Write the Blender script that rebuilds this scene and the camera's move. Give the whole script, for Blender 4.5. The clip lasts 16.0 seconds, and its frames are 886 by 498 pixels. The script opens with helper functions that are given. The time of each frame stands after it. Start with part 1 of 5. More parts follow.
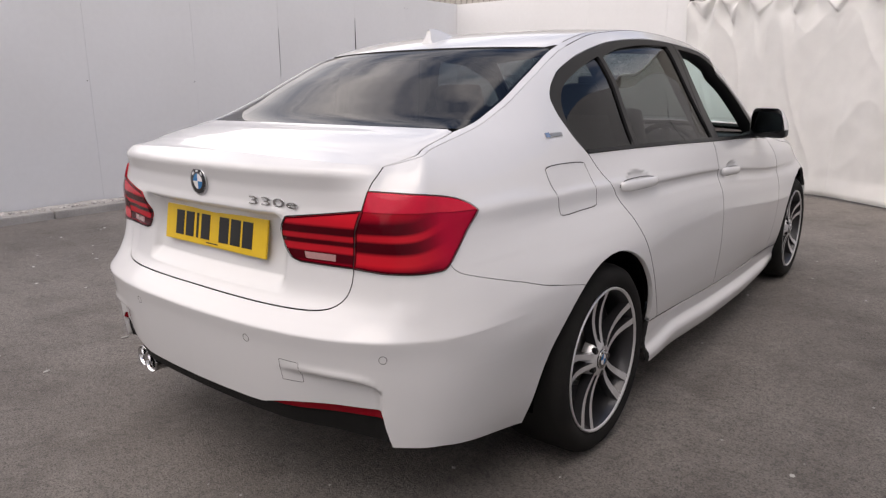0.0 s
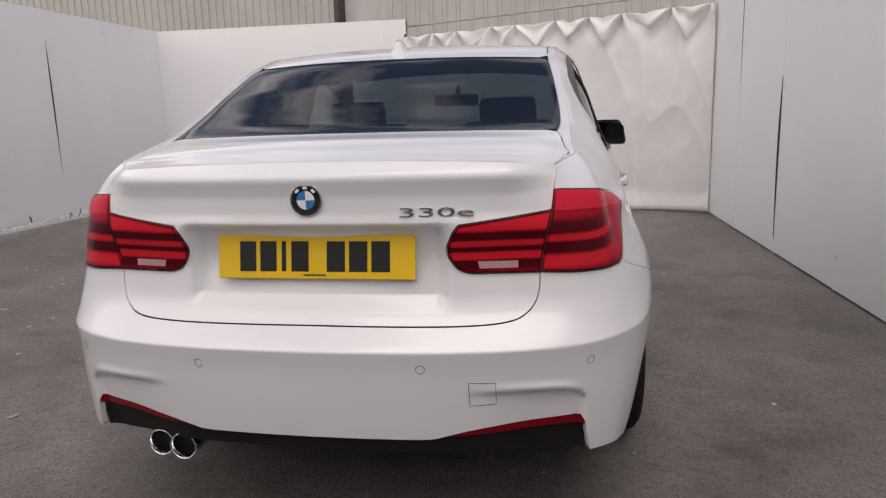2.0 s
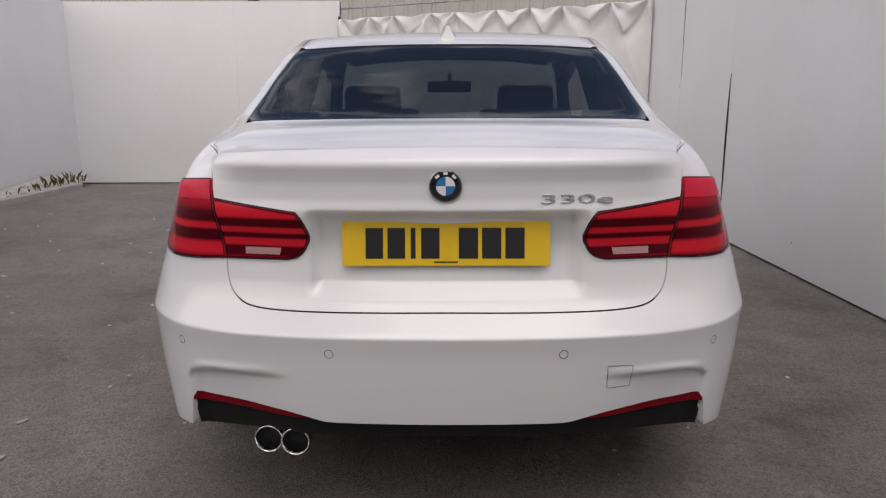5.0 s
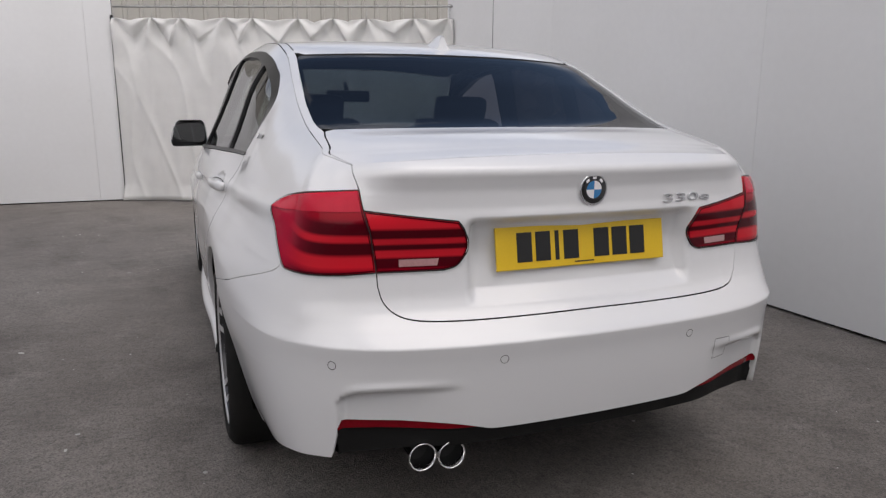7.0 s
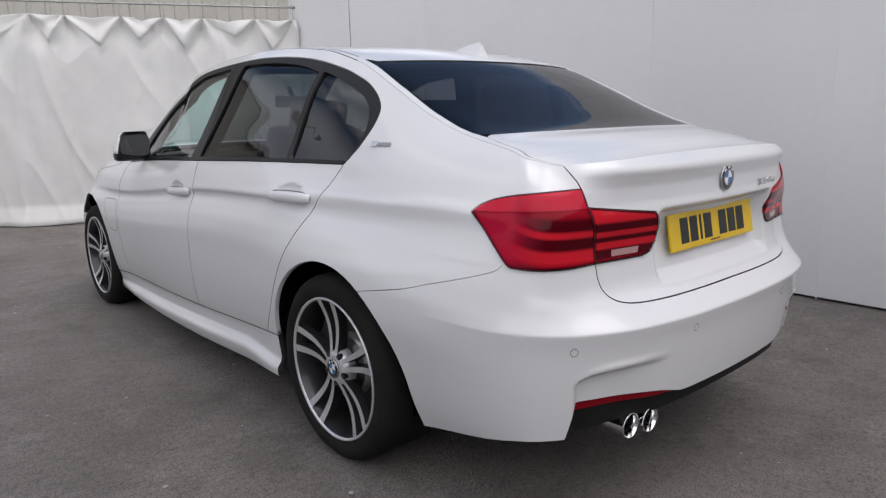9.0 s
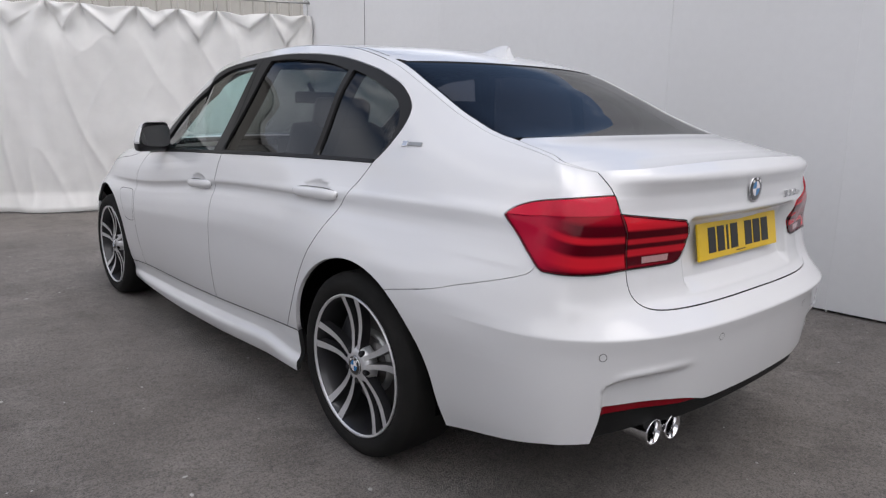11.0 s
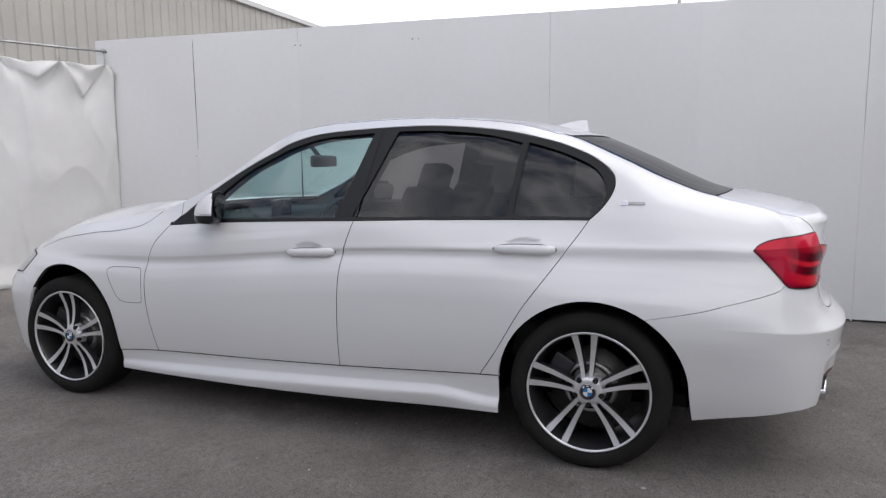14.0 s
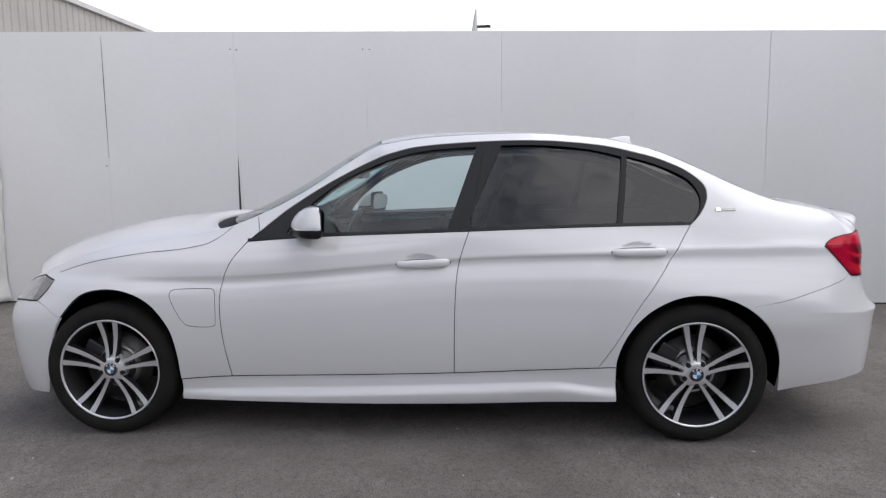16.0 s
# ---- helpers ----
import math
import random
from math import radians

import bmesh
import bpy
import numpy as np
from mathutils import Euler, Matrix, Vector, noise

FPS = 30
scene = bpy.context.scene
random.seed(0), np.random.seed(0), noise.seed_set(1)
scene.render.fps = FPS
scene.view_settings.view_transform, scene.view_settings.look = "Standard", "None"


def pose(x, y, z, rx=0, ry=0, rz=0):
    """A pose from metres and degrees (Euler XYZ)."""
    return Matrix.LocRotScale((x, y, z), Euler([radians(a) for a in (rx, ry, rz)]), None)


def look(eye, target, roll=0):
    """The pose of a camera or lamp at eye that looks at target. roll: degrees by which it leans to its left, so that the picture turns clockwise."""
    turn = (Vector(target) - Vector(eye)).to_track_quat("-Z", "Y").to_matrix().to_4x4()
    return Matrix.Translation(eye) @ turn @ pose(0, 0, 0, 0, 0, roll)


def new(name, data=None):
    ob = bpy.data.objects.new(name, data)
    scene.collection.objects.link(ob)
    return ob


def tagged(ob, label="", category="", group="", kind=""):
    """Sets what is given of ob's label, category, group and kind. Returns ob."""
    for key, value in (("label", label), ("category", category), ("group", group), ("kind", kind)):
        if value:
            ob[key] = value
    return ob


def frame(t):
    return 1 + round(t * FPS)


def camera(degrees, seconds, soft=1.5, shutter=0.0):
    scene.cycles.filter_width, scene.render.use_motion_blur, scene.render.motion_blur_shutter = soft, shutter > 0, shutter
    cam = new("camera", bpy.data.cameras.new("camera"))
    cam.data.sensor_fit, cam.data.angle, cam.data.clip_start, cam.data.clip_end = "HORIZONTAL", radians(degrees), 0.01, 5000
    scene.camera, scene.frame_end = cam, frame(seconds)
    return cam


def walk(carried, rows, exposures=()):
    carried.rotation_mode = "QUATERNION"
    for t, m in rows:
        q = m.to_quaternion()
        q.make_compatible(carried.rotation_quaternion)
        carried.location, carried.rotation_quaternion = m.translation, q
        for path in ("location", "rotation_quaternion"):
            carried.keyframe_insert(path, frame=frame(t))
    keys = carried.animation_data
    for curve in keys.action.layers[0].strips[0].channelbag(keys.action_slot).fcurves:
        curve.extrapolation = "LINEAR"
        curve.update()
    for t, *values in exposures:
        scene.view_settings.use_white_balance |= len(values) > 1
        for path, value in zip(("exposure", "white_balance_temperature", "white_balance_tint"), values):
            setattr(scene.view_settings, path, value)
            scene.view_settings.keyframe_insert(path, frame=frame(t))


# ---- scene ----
cam = camera(66.6, 16.0, soft=1.3)
PATH = [
    (0, (1.789, -2.066, 1.211), (0.575, -0.543, 0.754), -0.3),
    (0.5, (1.601, -2.214, 1.197), (0.518, -0.593, 0.751), 0.5),
    (1, (1.32, -2.336, 1.176), (0.468, -0.568, 0.794), -0.6),
    (1.5, (0.952, -2.489, 1.172), (0.417, -0.597, 0.804), -0.9),
    (2, (0.604, -2.531, 1.137), (0.271, -0.594, 0.764), -1.7),
    (2.5, (0.302, -2.561, 1.152), (0.135, -0.609, 0.749), -1.3),
    (3, (0.129, -2.587, 1.159), (0.052, -0.63, 0.753), -1.8),
    (3.5, (0.095, -2.598, 1.162), (0.004, -0.646, 0.74), -0.7),
    (6, (-0.259, -2.566, 1.137), (-0.078, -0.616, 0.731), 0.8),
    (6.5, (-0.632, -2.54, 1.157), (-0.154, -0.638, 0.76), 0.2),
    (7, (-1.006, -2.445, 1.141), (-0.28, -0.622, 0.755), 0.2),
    (7.5, (-1.371, -2.316, 1.156), (-0.44, -0.591, 0.758), -0.3),
    (8, (-1.686, -2.176, 1.156), (-0.578, -0.556, 0.769), -0.6),
    (8.5, (-1.884, -2.021, 1.153), (-0.656, -0.492, 0.763), -1.0),
    (9, (-2.023, -1.95, 1.165), (-0.732, -0.474, 0.774), -1.3),
    (9.2, (-2.045, -1.934, 1.167), (-0.752, -0.462, 0.773), -1.2),
    (11.5, (-2.14, -1.875, 1.172), (-0.825, -0.418, 0.786), 1.7),
    (12, (-2.326, -1.717, 1.187), (-0.9, -0.366, 0.812), 0.7),
    (12.5, (-2.67, -1.492, 1.227), (-1.117, -0.283, 0.87), 0.5),
    (13, (-2.976, -1.181, 1.238), (-1.286, -0.154, 0.934), 0.2),
    (13.5, (-3.28, -0.827, 1.27), (-1.489, 0.021, 0.997), -0.4),
    (14, (-3.537, -0.42, 1.249), (-1.676, 0.267, 0.992), -0.5),
    (14.5, (-3.719, -0.011, 1.272), (-1.801, 0.501, 1.026), -0.5),
    (15, (-3.818, 0.36, 1.251), (-1.863, 0.719, 1.023), -0.5),
    (15.5, (-3.863, 0.685, 1.249), (-1.886, 0.892, 1.029), -0.6),
    (16, (-3.961, 0.923, 1.288), (-1.98, 1.045, 1.046), -0.6),
]
walk(cam, [(t, look(eye, target, roll)) for t, eye, target, roll in PATH], [(0, 0.97, 7050, 16), (1.5, 0.77, 7050, 17), (3.7, 0.61, 6950, 17), (6.5, 0.60, 6750, 13), (9, 0.77, 6500, 12), (13, 0.83, 6450, 12), (16, 0.85, 6400, 12)])
from mathutils import geometry

# ---------------- light ----------------
SUN_ELEV, SUN_AZ = 66, 160        # degrees above the horizon, and from north towards east
world = bpy.data.worlds.new("sky")
scene.world = world
world.use_nodes = True
wn, wl = world.node_tree.nodes, world.node_tree.links
wn.clear()
w_out = wn.new("ShaderNodeOutputWorld")
w_bg = wn.new("ShaderNodeBackground")
w_sky = wn.new("ShaderNodeTexSky")
w_sky.sky_type, w_sky.sun_disc = "NISHITA", False
w_sky.sun_elevation, w_sky.sun_rotation = radians(SUN_ELEV), radians(SUN_AZ)
w_co = wn.new("ShaderNodeTexCoord")
w_map = wn.new("ShaderNodeMapping")
w_map.inputs["Scale"].default_value = (1.0, 1.0, 1.6)
w_map.inputs["Location"].default_value = (3.1, 7.4, 1.2)
w_noise = wn.new("ShaderNodeTexNoise")
w_noise.inputs["Scale"].default_value, w_noise.inputs["Detail"].default_value = 2.1, 9.0
w_noise.inputs["Roughness"].default_value = 0.60
w_ramp = wn.new("ShaderNodeValToRGB")
w_ramp.color_ramp.elements[0].position, w_ramp.color_ramp.elements[1].position = 0.43, 0.64
w_mix = wn.new("ShaderNodeMix")
w_mix.data_type = "RGBA"
w_mix.inputs["B"].default_value = (13.5, 13.5, 13.8, 1)
wl.new(w_co.outputs["Generated"], w_map.inputs["Vector"])
wl.new(w_map.outputs["Vector"], w_noise.inputs["Vector"])
w_west = wn.new("ShaderNodeVectorMath")          # the cloud is thicker towards the south and west
w_west.operation, w_west.inputs[1].default_value = "DOT_PRODUCT", (-0.125, -0.18, 0.0)
w_sum = wn.new("ShaderNodeMath")
wl.new(w_co.outputs["Generated"], w_west.inputs[0])
wl.new(w_noise.outputs["Fac"], w_sum.inputs[0])
wl.new(w_west.outputs["Value"], w_sum.inputs[1])
wl.new(w_sum.outputs["Value"], w_ramp.inputs["Fac"])
w_sep = wn.new("ShaderNodeSeparateXYZ")           # thick haze low over the horizon
w_low = wn.new("ShaderNodeMapRange")
w_low.inputs["From Min"].default_value, w_low.inputs["From Max"].default_value = 0.46, 0.22
w_max = wn.new("ShaderNodeMath")
w_max.operation = "MAXIMUM"
wl.new(w_co.outputs["Generated"], w_sep.inputs["Vector"])
wl.new(w_sep.outputs["Z"], w_low.inputs["Value"])
wl.new(w_ramp.outputs["Color"], w_max.inputs[0])
wl.new(w_low.outputs["Result"], w_max.inputs[1])
wl.new(w_max.outputs["Value"], w_mix.inputs["Factor"])
wl.new(w_sky.outputs["Color"], w_mix.inputs["A"])
wl.new(w_mix.outputs["Result"], w_bg.inputs["Color"])
w_bg.inputs["Strength"].default_value = 0.075
wl.new(w_bg.outputs["Background"], w_out.inputs["Surface"])

sun_data = bpy.data.lights.new("sun", "SUN")
sun_data.energy, sun_data.angle, sun_data.color = 0.62, radians(45), (1.0, 0.96, 0.90)
sun = new("sun", sun_data)
_e, _a = radians(SUN_ELEV), radians(SUN_AZ)
sun.matrix_world = look((0, 0, 0), (-math.sin(_a) * math.cos(_e), -math.cos(_a) * math.cos(_e), -math.sin(_e)))

# ---------------- materials ----------------


def material(name, color, rough=0.5, metal=0.0, coat=0.0, grain=0.0, grain_scale=40.0, stain=0.0, stain_scale=1.5,
             bump=0.0, bump_scale=60.0, stain_color=None, spec=0.5, rand=0.0, island=False, coat_ior=1.5):
    """A procedural surface: base colour with grain and stains at two scales, and fine relief."""
    m = bpy.data.materials.new(name)
    m.use_nodes = True
    nt, nl = m.node_tree.nodes, m.node_tree.links
    b = nt["Principled BSDF"]
    b.inputs["Base Color"].default_value = (*color, 1)
    b.inputs["Roughness"].default_value, b.inputs["Metallic"].default_value = rough, metal
    b.inputs["Coat Weight"].default_value, b.inputs["Coat Roughness"].default_value = coat, 0.03
    b.inputs["Coat IOR"].default_value = coat_ior
    b.inputs["Specular IOR Level"].default_value = spec
    co = nt.new("ShaderNodeTexCoord")
    last = None

    def layer(scale, amount, tint, detail):
        nonlocal last
        n = nt.new("ShaderNodeTexNoise")
        n.inputs["Scale"].default_value, n.inputs["Detail"].default_value = scale, detail
        nl.new(co.outputs["Object"], n.inputs["Vector"])
        r = nt.new("ShaderNodeMapRange")
        r.inputs["From Min"].default_value, r.inputs["From Max"].default_value = 0.35, 0.68
        r.inputs["To Min"].default_value, r.inputs["To Max"].default_value = 0.0, amount
        nl.new(n.outputs["Fac"], r.inputs["Value"])
        x = nt.new("ShaderNodeMix")
        x.data_type = "RGBA"
        if last is None:
            x.inputs["A"].default_value = (*color, 1)
        else:
            nl.new(last, x.inputs["A"])
        x.inputs["B"].default_value = (*tint, 1)
        nl.new(r.outputs["Result"], x.inputs["Factor"])
        last = x.outputs["Result"]
    if stain:
        layer(stain_scale, stain, stain_color or [c * 0.55 for c in color], 6.0)
    if grain:
        layer(grain_scale, grain, [c * 0.6 for c in color], 3.0)
    if rand:
        o = nt.new("ShaderNodeNewGeometry" if island else "ShaderNodeObjectInfo")
        h = nt.new("ShaderNodeHueSaturation")
        r = nt.new("ShaderNodeMapRange")
        r.inputs["To Min"].default_value, r.inputs["To Max"].default_value = 1 - rand, 1 + rand
        nl.new(o.outputs["Random Per Island" if island else "Random"], r.inputs["Value"])
        nl.new(r.outputs["Result"], h.inputs["Value"])
        if last is None:
            h.inputs["Color"].default_value = (*color, 1)
        else:
            nl.new(last, h.inputs["Color"])
        last = h.outputs["Color"]
    if last is not None:
        nl.new(last, b.inputs["Base Color"])
    if bump:
        n = nt.new("ShaderNodeTexNoise")
        n.inputs["Scale"].default_value, n.inputs["Detail"].default_value = bump_scale, 5.0
        nl.new(co.outputs["Object"], n.inputs["Vector"])
        u = nt.new("ShaderNodeBump")
        u.inputs["Strength"].default_value, u.inputs["Distance"].default_value = bump, 0.01
        nl.new(n.outputs["Fac"], u.inputs["Height"])
        nl.new(u.outputs["Normal"], b.inputs["Normal"])
    return m


def glass(name, tint, base_gloss=0.04, gloss_gain=1.0):
    """A thin tinted pane: see-through tint under a clear reflection that grows with the angle."""
    m = bpy.data.materials.new(name)
    m.use_nodes = True
    nt, nl = m.node_tree.nodes, m.node_tree.links
    nt.clear()
    out = nt.new("ShaderNodeOutputMaterial")
    tr = nt.new("ShaderNodeBsdfTransparent")
    tr.inputs["Color"].default_value = (*tint, 1)
    gl = nt.new("ShaderNodeBsdfGlossy")
    gl.inputs["Roughness"].default_value = 0.015
    fr = nt.new("ShaderNodeLayerWeight")
    fr.inputs["Blend"].default_value = 0.5
    pw = nt.new("ShaderNodeMath")
    pw.operation, pw.inputs[1].default_value = "POWER", 4.6
    mul = nt.new("ShaderNodeMath")
    mul.operation, mul.inputs[1].default_value = "MULTIPLY", gloss_gain
    add = nt.new("ShaderNodeMath")
    add.operation, add.inputs[1].default_value, add.use_clamp = "ADD", base_gloss, True
    mix = nt.new("ShaderNodeMixShader")
    nl.new(fr.outputs["Facing"], pw.inputs[0])
    nl.new(pw.outputs["Value"], mul.inputs[0])
    nl.new(mul.outputs["Value"], add.inputs[0])
    nl.new(add.outputs["Value"], mix.inputs["Fac"])
    nl.new(tr.outputs["BSDF"], mix.inputs[1])
    nl.new(gl.outputs["BSDF"], mix.inputs[2])
    nl.new(mix.outputs["Shader"], out.inputs["Surface"])
    return m


def asphalt(name):
    """Worn asphalt: broad worn patches, dark stains, coarse and fine aggregate, a few pale chips."""
    m = material(name, (0.185, 0.176, 0.170), rough=0.85, spec=0.3)
    nt, nl = m.node_tree.nodes, m.node_tree.links
    b = nt["Principled BSDF"]
    co = nt.new("ShaderNodeTexCoord")

    def noise_mask(scale, lo, hi, detail, rough=0.6, kind="ShaderNodeTexNoise"):
        n = nt.new(kind)
        n.inputs["Scale"].default_value = scale
        if kind == "ShaderNodeTexNoise":
            n.inputs["Detail"].default_value, n.inputs["Roughness"].default_value = detail, rough
        nl.new(co.outputs["Object"], n.inputs["Vector"])
        r = nt.new("ShaderNodeMapRange")
        r.inputs["From Min"].default_value, r.inputs["From Max"].default_value = lo, hi
        nl.new(n.outputs["Fac" if kind == "ShaderNodeTexNoise" else "Distance"], r.inputs["Value"])
        return r.outputs["Result"]

    def over(base, tint, mask, amount):
        k = nt.new("ShaderNodeMath")
        k.operation, k.inputs[1].default_value = "MULTIPLY", amount
        nl.new(mask, k.inputs[0])
        x = nt.new("ShaderNodeMix")
        x.data_type = "RGBA"
        if isinstance(base, tuple):
            x.inputs["A"].default_value = (*base, 1)
        else:
            nl.new(base, x.inputs["A"])
        x.inputs["B"].default_value = (*tint, 1)
        nl.new(k.outputs["Value"], x.inputs["Factor"])
        return x.outputs["Result"]
    c = over((0.268, 0.243, 0.222), (0.176, 0.158, 0.143), noise_mask(0.55, 0.38, 0.62, 5), 0.75)
    c = over(c, (0.092, 0.080, 0.071), noise_mask(2.3, 0.48, 0.70, 6, 0.75), 0.55)
    c = over(c, (0.315, 0.292, 0.270), noise_mask(5.0, 0.53, 0.72, 6, 0.72), 0.6)
    c = over(c, (0.075, 0.070, 0.067), noise_mask(150.0, 0.45, 0.66, 3), 0.75)
    c = over(c, (0.070, 0.066, 0.063), noise_mask(38.0, 0.50, 0.66, 5, 0.7), 0.45)
    c = over(c, (0.33, 0.32, 0.31), noise_mask(46.0, 0.62, 0.74, 4, 0.7), 0.40)
    c = over(c, (0.36, 0.35, 0.34), noise_mask(170.0, 0.62, 0.74, 2), 0.6)
    c = over(c, (0.050, 0.047, 0.045), noise_mask(1.1, 0.58, 0.74, 7, 0.75), 0.40)
    c = over(c, (0.27, 0.26, 0.25), noise_mask(12.0, 0.60, 0.78, 5, 0.75), 0.45)
    nl.new(c, b.inputs["Base Color"])
    n = nt.new("ShaderNodeTexNoise")
    n.inputs["Scale"].default_value, n.inputs["Detail"].default_value, n.inputs["Roughness"].default_value = 95.0, 6.0, 0.7
    nl.new(co.outputs["Object"], n.inputs["Vector"])
    u = nt.new("ShaderNodeBump")
    u.inputs["Strength"].default_value, u.inputs["Distance"].default_value = 0.9, 0.014
    nl.new(n.outputs["Fac"], u.inputs["Height"])
    nl.new(u.outputs["Normal"], b.inputs["Normal"])
    return m


M_PAINT = material("white_car_paint", (0.67, 0.67, 0.678), rough=0.28, coat=0.85, coat_ior=1.5, spec=0.4, stain=0.04, stain_scale=0.8)
M_BLACK_TRIM = material("satin_black_trim", (0.010, 0.010, 0.011), spec=0.3, rough=0.32, grain=0.3, grain_scale=90)
M_BLACK_PLASTIC = material("matt_black_plastic", (0.008, 0.008, 0.008), spec=0.2, rough=0.6, bump=0.15, bump_scale=300, stain=0.4, stain_scale=6, stain_color=(0.016, 0.016, 0.016))
M_LINER = material("black_arch_felt", (0.004, 0.004, 0.004), spec=0.0, rough=1.0, grain=0.4, grain_scale=120)
M_GAP = material("panel_gap_shadow", (0.02, 0.02, 0.02), rough=0.9, grain=0.3)
M_CABIN = material("dark_cabin_cloth", (0.018, 0.018, 0.02), rough=0.75, grain=0.3, grain_scale=200, bump=0.2, bump_scale=250)
M_SEAT = material("black_leather", (0.016, 0.016, 0.018), rough=0.5, grain=0.3, grain_scale=120, bump=0.25, bump_scale=160)
M_HEADLINER = material("anthracite_headliner", (0.05, 0.05, 0.052), rough=0.9, grain=0.3, grain_scale=150)
M_CHROME = material("polished_chrome", (0.75, 0.75, 0.76), rough=0.09, metal=1.0, stain=0.2, stain_scale=20)
M_MACHINED = material("machined_alloy", (0.68, 0.68, 0.69), rough=0.30, metal=0.6, grain=0.2, grain_scale=150)
M_RIM_GREY = material("grey_alloy_paint", (0.034, 0.034, 0.038), rough=0.35, metal=0.5, coat=0.4, stain=0.4, stain_scale=12, stain_color=(0.055, 0.052, 0.05))
M_TYRE = material("tyre_rubber", (0.012, 0.012, 0.0115), spec=0.16, rough=0.85, stain=0.5, stain_scale=7, stain_color=(0.024, 0.022, 0.021), bump=0.2, bump_scale=200)
M_DISC = material("brake_disc_steel", (0.15, 0.147, 0.145), rough=0.5, metal=1.0, stain=0.6, stain_scale=15, stain_color=(0.10, 0.075, 0.06))
M_CALIPER = material("grey_caliper_paint", (0.05, 0.05, 0.055), rough=0.4, metal=0.5, grain=0.3)
M_PLATE = material("yellow_reflective_plate", (0.72, 0.47, 0.015), rough=0.38, grain=0.12, grain_scale=300, stain=0.1, stain_scale=12)
M_PLATE_INK = material("black_plate_ink", (0.010, 0.010, 0.010), rough=0.4, grain=0.2)
M_BADGE_BLUE = material("badge_blue_enamel", (0.02, 0.17, 0.40), rough=0.15, coat=1.0, grain=0.05)
M_BADGE_WHITE = material("badge_white_enamel", (0.75, 0.75, 0.76), rough=0.15, coat=1.0, grain=0.05)
M_BADGE_BLACK = material("badge_black_enamel", (0.008, 0.008, 0.009), rough=0.15, coat=1.0, grain=0.1)


def lamp_lens(name, bands, bend, fade):
    """A red lens whose light bars and dark gaps lie one above another, bending up and fading towards the wing."""
    m = material(name, (0.30, 0.004, 0.014), rough=0.12, spec=0.06, coat=0.16)
    nt, nl = m.node_tree.nodes, m.node_tree.links
    co = nt.new("ShaderNodeTexCoord")
    sp = nt.new("ShaderNodeSeparateXYZ")
    nl.new(co.outputs["Object"], sp.inputs["Vector"])

    def ranged(socket, a, b, c, d):
        r = nt.new("ShaderNodeMapRange")
        r.interpolation_type = "SMOOTHSTEP"
        for key, val in zip(("From Min", "From Max", "To Min", "To Max"), (a, b, c, d)):
            r.inputs[key].default_value = val
        nl.new(socket, r.inputs["Value"])
        return r.outputs["Result"]
    up = ranged(sp.outputs["Y"], -0.865, -0.67, 0.0, bend)
    z = nt.new("ShaderNodeMath")
    z.operation = "SUBTRACT"
    nl.new(sp.outputs["Z"], z.inputs[0])
    nl.new(up, z.inputs[1])
    t = nt.new("ShaderNodeMapRange")
    t.inputs["From Min"].default_value, t.inputs["From Max"].default_value = 0.76, 0.96
    nl.new(z.outputs["Value"], t.inputs["Value"])
    ramp = nt.new("ShaderNodeValToRGB")
    el = ramp.color_ramp.elements
    el[0].position, el[0].color = (bands[0][0] - 0.76) / 0.2, (*bands[0][1], 1)
    el[1].position, el[1].color = (bands[-1][0] - 0.76) / 0.2, (*bands[-1][1], 1)
    for pos, c in bands[1:-1]:
        e = el.new((pos - 0.76) / 0.2)
        e.color = (*c, 1)
    nl.new(t.outputs["Result"], ramp.inputs["Fac"])
    mix = nt.new("ShaderNodeMix")
    mix.data_type = "RGBA"
    mix.inputs["B"].default_value = (0.36, 0.003, 0.026, 1)
    nl.new(ranged(sp.outputs["Y"], fade[0], fade[1], 0.0, 1.0), mix.inputs["Factor"])
    nl.new(ramp.outputs["Color"], mix.inputs["A"])
    nl.new(mix.outputs["Result"], nt["Principled BSDF"].inputs["Base Color"])
    return m


RED_MID, RED_LIT, RED_DARK = (0.25, 0.003, 0.012), (0.54, 0.014, 0.025), (0.065, 0.0012, 0.005)
M_LAMP_OUTER = lamp_lens("outer_tail_lamp_lens", [(.764, RED_DARK), (.770, RED_MID), (.782, RED_LIT), (.804, RED_LIT), (.814, RED_DARK), (.838, RED_DARK), (.845, RED_LIT), (.855, RED_LIT), (.863, RED_DARK), (.886, RED_DARK), (.898, RED_MID), (.955, RED_LIT)], 0.048, (-0.855, -0.735))
M_LAMP_INNER = lamp_lens("boot_tail_lamp_lens", [(.766, RED_DARK), (.772, RED_MID), (.779, RED_DARK), (.799, RED_DARK), (.805, RED_LIT), (.819, RED_LIT), (.824, RED_DARK), (.833, RED_DARK), (.838, RED_LIT), (.848, RED_LIT), (.853, RED_DARK), (.870, RED_DARK), (.878, RED_LIT), (.91, RED_LIT)], 0.0, (-0.3, -0.2))
M_LAMP_UPPER = material("upper_lamp_lens", (0.54, 0.012, 0.040), rough=0.12, spec=0.10, coat=0.22, grain=0.15, grain_scale=60, stain=0.35, stain_scale=9, stain_color=(0.46, 0.010, 0.024))
M_LAMP_DARK = material("dark_red_lamp_inner", (0.045, 0.001, 0.004), rough=0.2, spec=0.05, coat=0.08, grain=0.3)
